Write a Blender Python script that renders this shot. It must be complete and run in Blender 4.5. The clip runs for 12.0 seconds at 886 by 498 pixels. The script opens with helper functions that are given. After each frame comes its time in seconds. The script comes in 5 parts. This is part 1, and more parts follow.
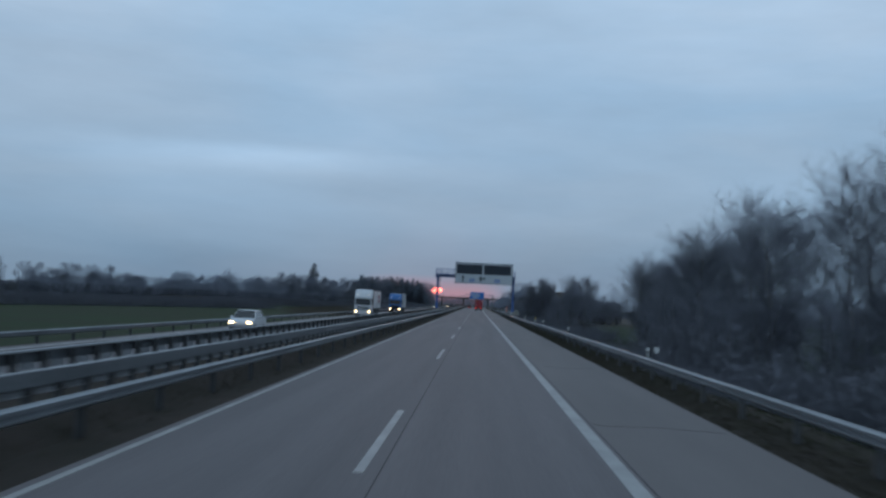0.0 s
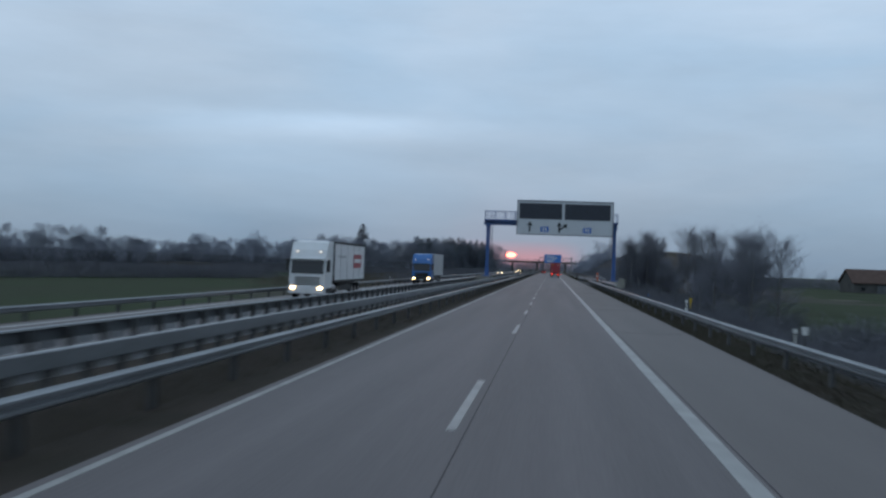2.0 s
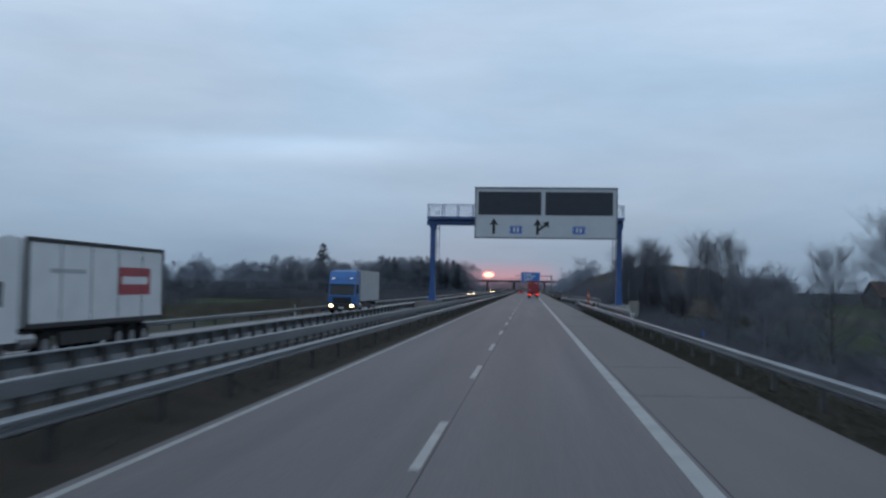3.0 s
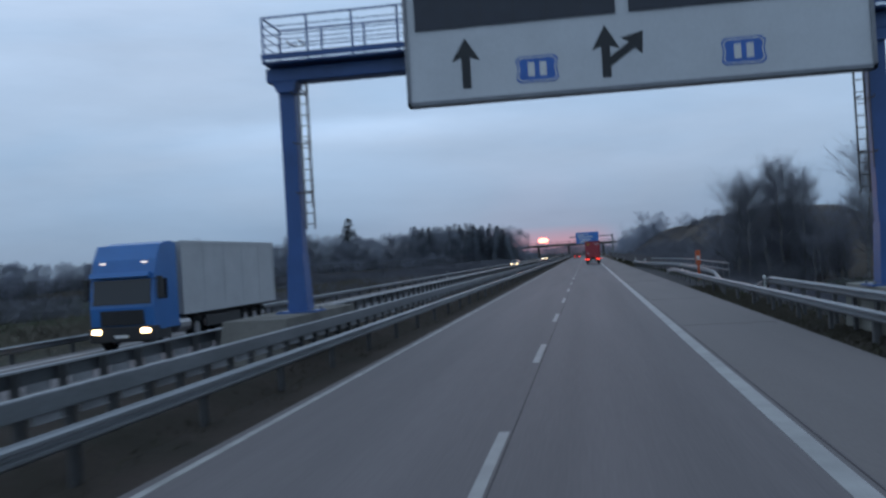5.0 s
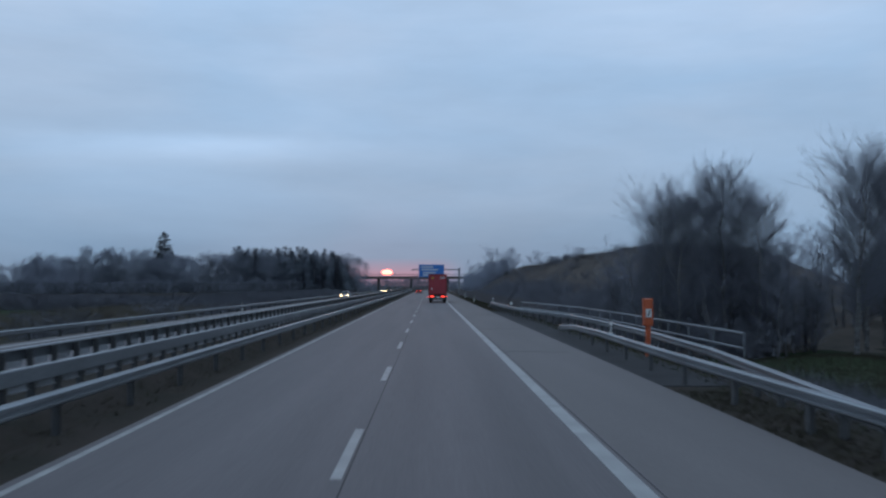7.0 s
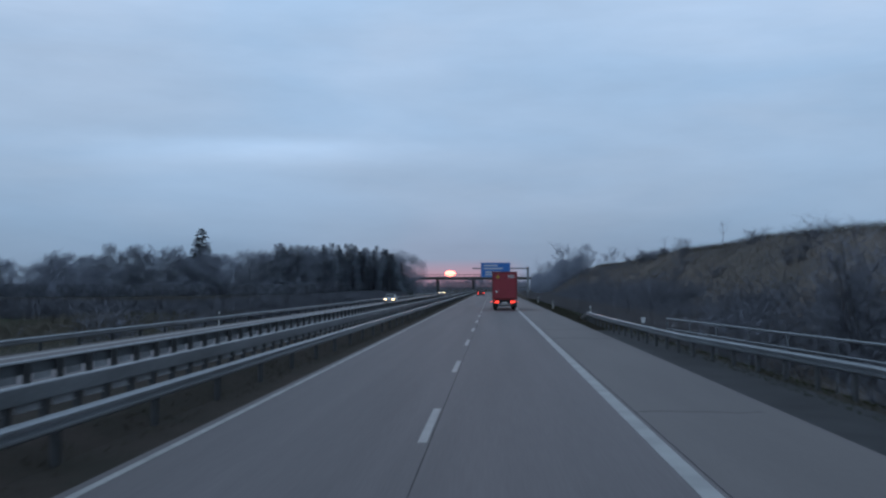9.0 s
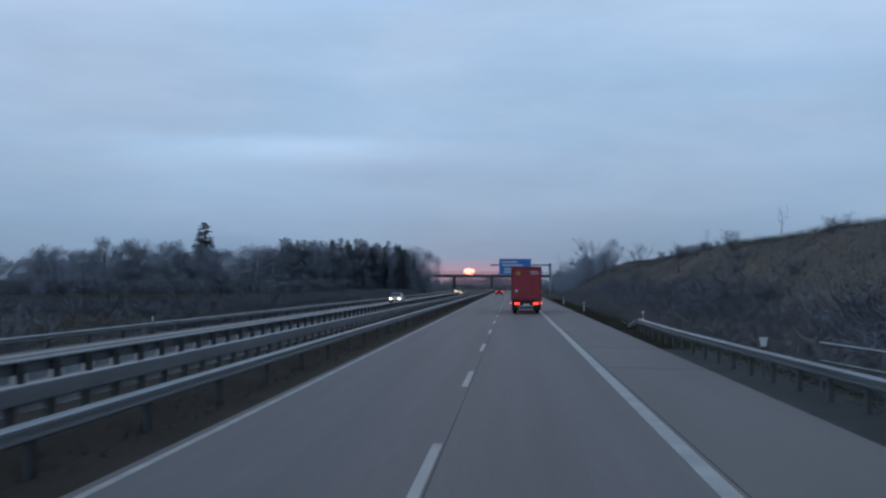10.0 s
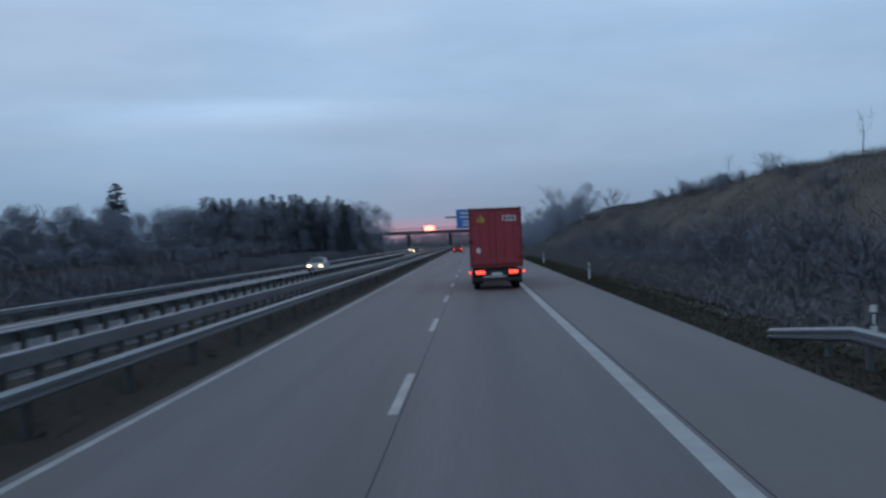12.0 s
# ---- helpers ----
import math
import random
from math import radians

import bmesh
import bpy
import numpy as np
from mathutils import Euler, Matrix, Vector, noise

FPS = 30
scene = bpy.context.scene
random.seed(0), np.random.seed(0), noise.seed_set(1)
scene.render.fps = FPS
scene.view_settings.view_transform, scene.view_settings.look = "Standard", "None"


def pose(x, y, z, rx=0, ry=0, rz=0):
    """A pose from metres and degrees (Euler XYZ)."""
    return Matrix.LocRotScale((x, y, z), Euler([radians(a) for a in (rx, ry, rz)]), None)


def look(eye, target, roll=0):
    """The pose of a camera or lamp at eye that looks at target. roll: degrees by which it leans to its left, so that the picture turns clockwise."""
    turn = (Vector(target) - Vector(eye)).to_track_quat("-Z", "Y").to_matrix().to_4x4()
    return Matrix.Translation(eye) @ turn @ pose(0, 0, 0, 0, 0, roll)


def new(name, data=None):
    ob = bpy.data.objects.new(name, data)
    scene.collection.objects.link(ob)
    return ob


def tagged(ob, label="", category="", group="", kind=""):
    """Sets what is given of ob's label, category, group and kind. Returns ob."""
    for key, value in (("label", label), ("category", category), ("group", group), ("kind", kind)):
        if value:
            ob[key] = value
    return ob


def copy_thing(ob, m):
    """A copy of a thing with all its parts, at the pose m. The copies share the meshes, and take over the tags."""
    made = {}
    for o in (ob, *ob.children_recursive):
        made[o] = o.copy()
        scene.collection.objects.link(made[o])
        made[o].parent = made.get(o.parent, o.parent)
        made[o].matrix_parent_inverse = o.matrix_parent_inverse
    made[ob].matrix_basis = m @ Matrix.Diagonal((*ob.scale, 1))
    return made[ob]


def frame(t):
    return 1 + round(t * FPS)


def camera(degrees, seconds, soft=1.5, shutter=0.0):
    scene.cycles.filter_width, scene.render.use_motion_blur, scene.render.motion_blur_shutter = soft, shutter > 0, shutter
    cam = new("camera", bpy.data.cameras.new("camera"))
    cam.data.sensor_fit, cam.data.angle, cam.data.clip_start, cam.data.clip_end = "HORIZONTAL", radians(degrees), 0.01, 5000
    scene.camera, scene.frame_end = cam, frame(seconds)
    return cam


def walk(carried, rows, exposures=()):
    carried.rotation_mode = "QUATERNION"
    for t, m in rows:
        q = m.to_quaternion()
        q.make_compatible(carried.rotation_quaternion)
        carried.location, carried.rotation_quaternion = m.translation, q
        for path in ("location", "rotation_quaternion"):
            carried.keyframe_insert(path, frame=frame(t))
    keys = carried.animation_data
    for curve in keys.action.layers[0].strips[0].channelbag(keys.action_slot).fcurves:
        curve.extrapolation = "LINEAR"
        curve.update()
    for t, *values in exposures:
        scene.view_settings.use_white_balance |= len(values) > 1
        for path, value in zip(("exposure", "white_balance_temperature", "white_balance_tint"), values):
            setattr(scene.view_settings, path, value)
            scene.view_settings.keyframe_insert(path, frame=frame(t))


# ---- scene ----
# ---- camera ----
cam = camera(49.52, 12.0, soft=2.4, shutter=0.35)
# seconds, x, y, z, pitch, roll, yaw
PATH = [
    (0, 1.4, -89.36, 2.49, 3.16, -2.68, 1.97),
    (0.5, 1.28, -70.16, 2.49, 1.16, -1.87, 3.65),
    (1, 1.27, -50.96, 2.49, 1.11, -1.64, 4.86),
    (1.5, 1.16, -31.76, 2.49, 0.42, -2.84, 5.95),
    (2, 1.31, -12.56, 2.49, 0.91, -2.07, 6.44),
    (2.5, 1.56, 6.64, 2.49, 2.23, -0.87, 4.98),
    (3, 1.52, 25.64, 2.48, 2.21, -0.93, 5.16),
    (3.5, 1.43, 43.14, 2.47, 2.15, -1.06, 5.57),
    (4, 1.33, 58.54, 2.46, 2.09, -1.2, 5.98),
    (4.5, 1.29, 71.15, 2.45, 2.07, -1.26, 6.16),
    (5, 1.29, 79.47, 2.47, 0.6, 3.48, 8.51),
    (5.5, 1.26, 88.27, 2.45, -0.83, 4.33, 5.8),
    (6, 1.28, 96.97, 2.49, 4.78, 0.14, 3.23),
    (6.5, 1.22, 105.59, 2.48, 2.53, -1.26, 1.21),
    (7, 1.2, 114.18, 2.49, 2.14, -0.02, -0.81),
    (8, 1.17, 131.61, 2.5, 2.17, 0.02, 1.08),
    (9, 1.15, 149.04, 2.52, 2.21, 0.06, 2.98),
    (9.5, 1.2, 157.73, 2.48, 2.1, 0.89, 2.86),
    (10, 1.17, 166.36, 2.51, 2.09, -0.15, 4.13),
    (10.5, 1.22, 175, 2.49, 1.02, -0.14, 3.73),
    (11, 1.21, 183.72, 2.5, 1.27, 0.45, 2.67),
    (11.5, 1.24, 192.45, 2.48, 1.32, 0.07, 4.69),
    (12, 1.28, 201.29, 2.5, -0.49, 2.3, 1.83),
]
walk(cam, [(t, pose(x, y, z, 90 + p, r, w)) for t, x, y, z, p, r, w in PATH],
     exposures=[(0, -0.14, 6650, 8), (0.5, -0.10, 6700, 9), (1.0, 0.03, 6850, 10), (1.6, 0.09, 7100, 11), (2.5, 0.14, 7250, 12.5), (4.5, 0.14, 6800, 13.5), (5.0, 0.14, 6750, 14), (5.5, 0.34, 6850, 14),
                (6.0, 0.36, 7050, 13), (6.5, 0.0, 6620, 12.5), (12, 0.0, 6560, 12.5)])

# ---- light: overcast dusk, a red sun on the horizon straight ahead ----
SUN_AZ, SUN_EL = 0.042, 0.0133          # radians left of the road, and up
SUN_DIR = Vector((-math.sin(SUN_AZ) * math.cos(SUN_EL), math.cos(SUN_AZ) * math.cos(SUN_EL), math.sin(SUN_EL)))


def make_world():
    world = bpy.data.worlds.new("dusk_sky")
    scene.world = world
    world.use_nodes = True
    nt = world.node_tree
    n, l = nt.nodes, nt.links
    n.clear()
    out = n.new("ShaderNodeOutputWorld")
    bg = n.new("ShaderNodeBackground")
    tc = n.new("ShaderNodeTexCoord")
    sep = n.new("ShaderNodeSeparateXYZ")
    l.new(tc.outputs["Generated"], sep.inputs[0])
    # cloud deck by height over the horizon
    ramp = n.new("ShaderNodeValToRGB")
    cr = ramp.color_ramp
    cr.elements[0].position, cr.elements[0].color = 0.0, (0.205, 0.305, 0.44, 1)
    cr.elements[1].position, cr.elements[1].color = 1.0, (0.485, 0.68, 0.92, 1)
    for pos, col in ((0.05, (0.258, 0.385, 0.548, 1)), (0.12, (0.328, 0.478, 0.672, 1)), (0.25, (0.418, 0.59, 0.82, 1))):
        e = cr.elements.new(pos)
        e.color = col
    l.new(sep.outputs["Z"], ramp.inputs[0])
    # long flat streaks of cloud
    mp = n.new("ShaderNodeMapping")
    mp.inputs["Scale"].default_value = (1.5, 1.5, 6.5)
    l.new(tc.outputs["Generated"], mp.inputs[0])
    nz = n.new("ShaderNodeTexNoise")
    nz.inputs["Scale"].default_value, nz.inputs["Detail"].default_value, nz.inputs["Roughness"].default_value = 1.3, 6.0, 0.6
    l.new(mp.outputs[0], nz.inputs["Vector"])
    mr = n.new("ShaderNodeMapRange")
    mr.inputs[1].default_value, mr.inputs[2].default_value = 0.3, 0.75
    mr.inputs[3].default_value, mr.inputs[4].default_value = 0.87, 1.14
    l.new(nz.outputs[0], mr.inputs[0])
    mul = n.new("ShaderNodeVectorMath")
    mul.operation = "SCALE"
    l.new(ramp.outputs[0], mul.inputs[0])
    l.new(mr.outputs[0], mul.inputs["Scale"])
    # a pale rift in the deck, left of the road
    rift = []
    for out_name, lo, mid, hi in (("Z", 0.118, 0.142, 0.156), ("X", -0.46, -0.2, 0.0)):
        up, down = n.new("ShaderNodeMapRange"), n.new("ShaderNodeMapRange")
        for node, a, b in ((up, lo, mid), (down, hi, mid)):
            node.interpolation_type = "SMOOTHSTEP"
            node.inputs[1].default_value, node.inputs[2].default_value = a, b
            l.new(sep.outputs[out_name], node.inputs[0])
        m = n.new("ShaderNodeMath")
        m.operation = "MULTIPLY"
        l.new(up.outputs[0], m.inputs[0])
        l.new(down.outputs[0], m.inputs[1])
        rift.append(m)
    both = n.new("ShaderNodeMath")
    both.operation = "MULTIPLY"
    l.new(rift[0].outputs[0], both.inputs[0])
    l.new(rift[1].outputs[0], both.inputs[1])
    ragged = n.new("ShaderNodeMath")
    ragged.operation = "MULTIPLY"
    l.new(both.outputs[0], ragged.inputs[0])
    l.new(nz.outputs[0], ragged.inputs[1])
    gain = n.new("ShaderNodeMath")
    gain.operation = "MULTIPLY_ADD"
    gain.inputs[1].default_value, gain.inputs[2].default_value = 0.34, 1.0
    l.new(ragged.outputs[0], gain.inputs[0])
    lit = n.new("ShaderNodeVectorMath")
    lit.operation = "SCALE"
    l.new(mul.outputs[0], lit.inputs[0])
    l.new(gain.outputs[0], lit.inputs["Scale"])
    # broad patches, bluer and more mauve
    mp2 = n.new("ShaderNodeMapping")
    mp2.inputs["Scale"].default_value, mp2.inputs["Location"].default_value = (2.2, 2.2, 8.0), (3.1, 0.4, 1.7)
    l.new(tc.outputs["Generated"], mp2.inputs[0])
    broad = n.new("ShaderNodeTexNoise")
    broad.inputs["Scale"].default_value, broad.inputs["Detail"].default_value, broad.inputs["Distortion"].default_value = 1.1, 5.0, 0.6
    l.new(mp2.outputs[0], broad.inputs["Vector"])
    bmr = n.new("ShaderNodeMapRange")
    bmr.inputs[1].default_value, bmr.inputs[2].default_value = 0.32, 0.68
    l.new(broad.outputs[0], bmr.inputs[0])
    hue = n.new("ShaderNodeMix")
    hue.data_type = "RGBA"
    hue.inputs["A"].default_value, hue.inputs["B"].default_value = (0.90, 0.965, 0.995, 1), (1.07, 1.035, 1.01, 1)
    l.new(bmr.outputs[0], hue.inputs["Factor"])
    patch = n.new("ShaderNodeVectorMath")
    patch.operation = "MULTIPLY"
    l.new(lit.outputs[0], patch.inputs[0])
    l.new(hue.outputs["Result"], patch.inputs[1])
    mul = patch
    # clear sky behind the deck
    sky = n.new("ShaderNodeTexSky")
    sky.sky_type, sky.sun_disc = "NISHITA", False
    sky.sun_elevation, sky.sun_rotation = SUN_EL, -SUN_AZ
    dim = n.new("ShaderNodeVectorMath")
    dim.operation = "SCALE"
    dim.inputs["Scale"].default_value = 0.1
    l.new(sky.outputs[0], dim.inputs[0])
    mix = n.new("ShaderNodeMix")
    mix.data_type = "RGBA"
    mix.inputs["Factor"].default_value = 0.985
    l.new(dim.outputs[0], mix.inputs["A"])
    l.new(mul.outputs[0], mix.inputs["B"])
    # rose afterglow round the sun
    dot = n.new("ShaderNodeVectorMath")
    dot.operation = "DOT_PRODUCT"
    dot.inputs[1].default_value = SUN_DIR
    l.new(tc.outputs["Generated"], dot.inputs[0])
    gr = n.new("ShaderNodeMapRange")
    gr.interpolation_type = "SMOOTHERSTEP"
    gr.inputs[1].default_value, gr.inputs[2].default_value = math.cos(radians(5.0)), 1.0
    gr.inputs[3].default_value, gr.inputs[4].default_value = 0.0, 0.68
    l.new(dot.outputs["Value"], gr.inputs[0])
    low = n.new("ShaderNodeMapRange")
    low.inputs[1].default_value, low.inputs[2].default_value = 0.028, 0.011
    low.inputs[3].default_value, low.inputs[4].default_value = 0.06, 1.0
    l.new(sep.outputs["Z"], low.inputs[0])
    fac = n.new("ShaderNodeMath")
    fac.operation = "MULTIPLY"
    l.new(gr.outputs[0], fac.inputs[0])
    l.new(low.outputs[0], fac.inputs[1])
    glow = n.new("ShaderNodeMix")
    glow.data_type = "RGBA"
    glow.inputs["B"].default_value = (0.55, 0.27, 0.33, 1)
    l.new(fac.outputs[0], glow.inputs["Factor"])
    l.new(mix.outputs["Result"], glow.inputs["A"])
    l.new(glow.outputs["Result"], bg.inputs[0])
    bg.inputs[1].default_value = 1.0
    l.new(bg.outputs[0], out.inputs[0])


make_world()
sun = new("sun_light", bpy.data.lights.new("sun_light", "SUN"))
sun.data.energy, sun.data.angle, sun.data.color = 0.15, radians(12), (1.0, 0.6, 0.5)
sun.matrix_world = look(SUN_DIR * 100, (0, 0, 0))

# ---- materials ----


def material(name, color, rough=0.7, metal=0.0, var=0.25, scale=3.0, fine=40.0, bump=0.15, stretch=(1, 1, 1), tint=None, per_object=0.0, fuzz=0.0):
    """A surface with stains at one scale, grain at another, and fine relief. tint: the colour of the stains. fuzz: masses of fine twigs, lit as one soft surface."""
    m = bpy.data.materials.new(name)
    m.use_nodes = True
    nt = m.node_tree
    n, l = nt.nodes, nt.links
    b = n["Principled BSDF"]
    b.inputs["Roughness"].default_value, b.inputs["Metallic"].default_value = rough, metal
    if rough > 0.8:
        b.inputs["Specular IOR Level"].default_value = 0.08
    tc = n.new("ShaderNodeTexCoord")
    mp = n.new("ShaderNodeMapping")
    mp.inputs["Scale"].default_value = stretch
    l.new(tc.outputs["Object"], mp.inputs[0])
    big, small = n.new("ShaderNodeTexNoise"), n.new("ShaderNodeTexNoise")
    big.inputs["Scale"].default_value, big.inputs["Detail"].default_value = scale, 4
    small.inputs["Scale"].default_value, small.inputs["Detail"].default_value = fine, 3
    for t in (big, small):
        l.new(mp.outputs[0], t.inputs["Vector"])
    mr = n.new("ShaderNodeMapRange")
    mr.inputs[1].default_value, mr.inputs[2].default_value = 0.3, 0.7
    l.new(big.outputs[0], mr.inputs[0])
    mix = n.new("ShaderNodeMix")
    mix.data_type = "RGBA"
    dark = tint or tuple(c * (1 - var) for c in color)
    mix.inputs["A"].default_value, mix.inputs["B"].default_value = (*dark, 1), (*color, 1)
    l.new(mr.outputs[0], mix.inputs["Factor"])
    gr = n.new("ShaderNodeMapRange")
    gr.inputs[3].default_value, gr.inputs[4].default_value = 1 - var * 0.6, 1 + var * 0.6
    l.new(small.outputs[0], gr.inputs[0])
    sc = n.new("ShaderNodeVectorMath")
    sc.operation = "SCALE"
    l.new(mix.outputs["Result"], sc.inputs[0])
    l.new(gr.outputs[0], sc.inputs["Scale"])
    last = sc.outputs[0]
    if per_object:
        oi = n.new("ShaderNodeObjectInfo")
        orr = n.new("ShaderNodeMapRange")
        orr.inputs[3].default_value, orr.inputs[4].default_value = 1 - per_object, 1 + per_object
        l.new(oi.outputs["Random"], orr.inputs[0])
        s2 = n.new("ShaderNodeVectorMath")
        s2.operation = "SCALE"
        l.new(last, s2.inputs[0])
        l.new(orr.outputs[0], s2.inputs["Scale"])
        last = s2.outputs[0]
    l.new(last, b.inputs["Base Color"])
    if fuzz:
        ge, lift, unit = n.new("ShaderNodeNewGeometry"), n.new("ShaderNodeVectorMath"), n.new("ShaderNodeVectorMath")
        lift.operation, unit.operation = "MULTIPLY_ADD", "NORMALIZE"
        lift.inputs[1].default_value, lift.inputs[2].default_value = (1 - fuzz,) * 3, (0, 0, fuzz)
        l.new(ge.outputs["Normal"], lift.inputs[0])
        l.new(lift.outputs[0], unit.inputs[0])
        l.new(unit.outputs[0], b.inputs["Normal"])
    if bump:
        bp = n.new("ShaderNodeBump")
        bp.inputs["Strength"].default_value, bp.inputs["Distance"].default_value = bump, 0.02
        l.new(small.outputs[0], bp.inputs["Height"])
        l.new(bp.outputs[0], b.inputs["Normal"])
    return m


def emitter(name, color, strength):
    m = bpy.data.materials.new(name)
    m.use_nodes = True
    b = m.node_tree.nodes["Principled BSDF"]
    b.inputs["Base Color"].default_value = (*color, 1)
    b.inputs["Emission Color"].default_value = (*color, 1)
    b.inputs["Emission Strength"].default_value = strength
    return m


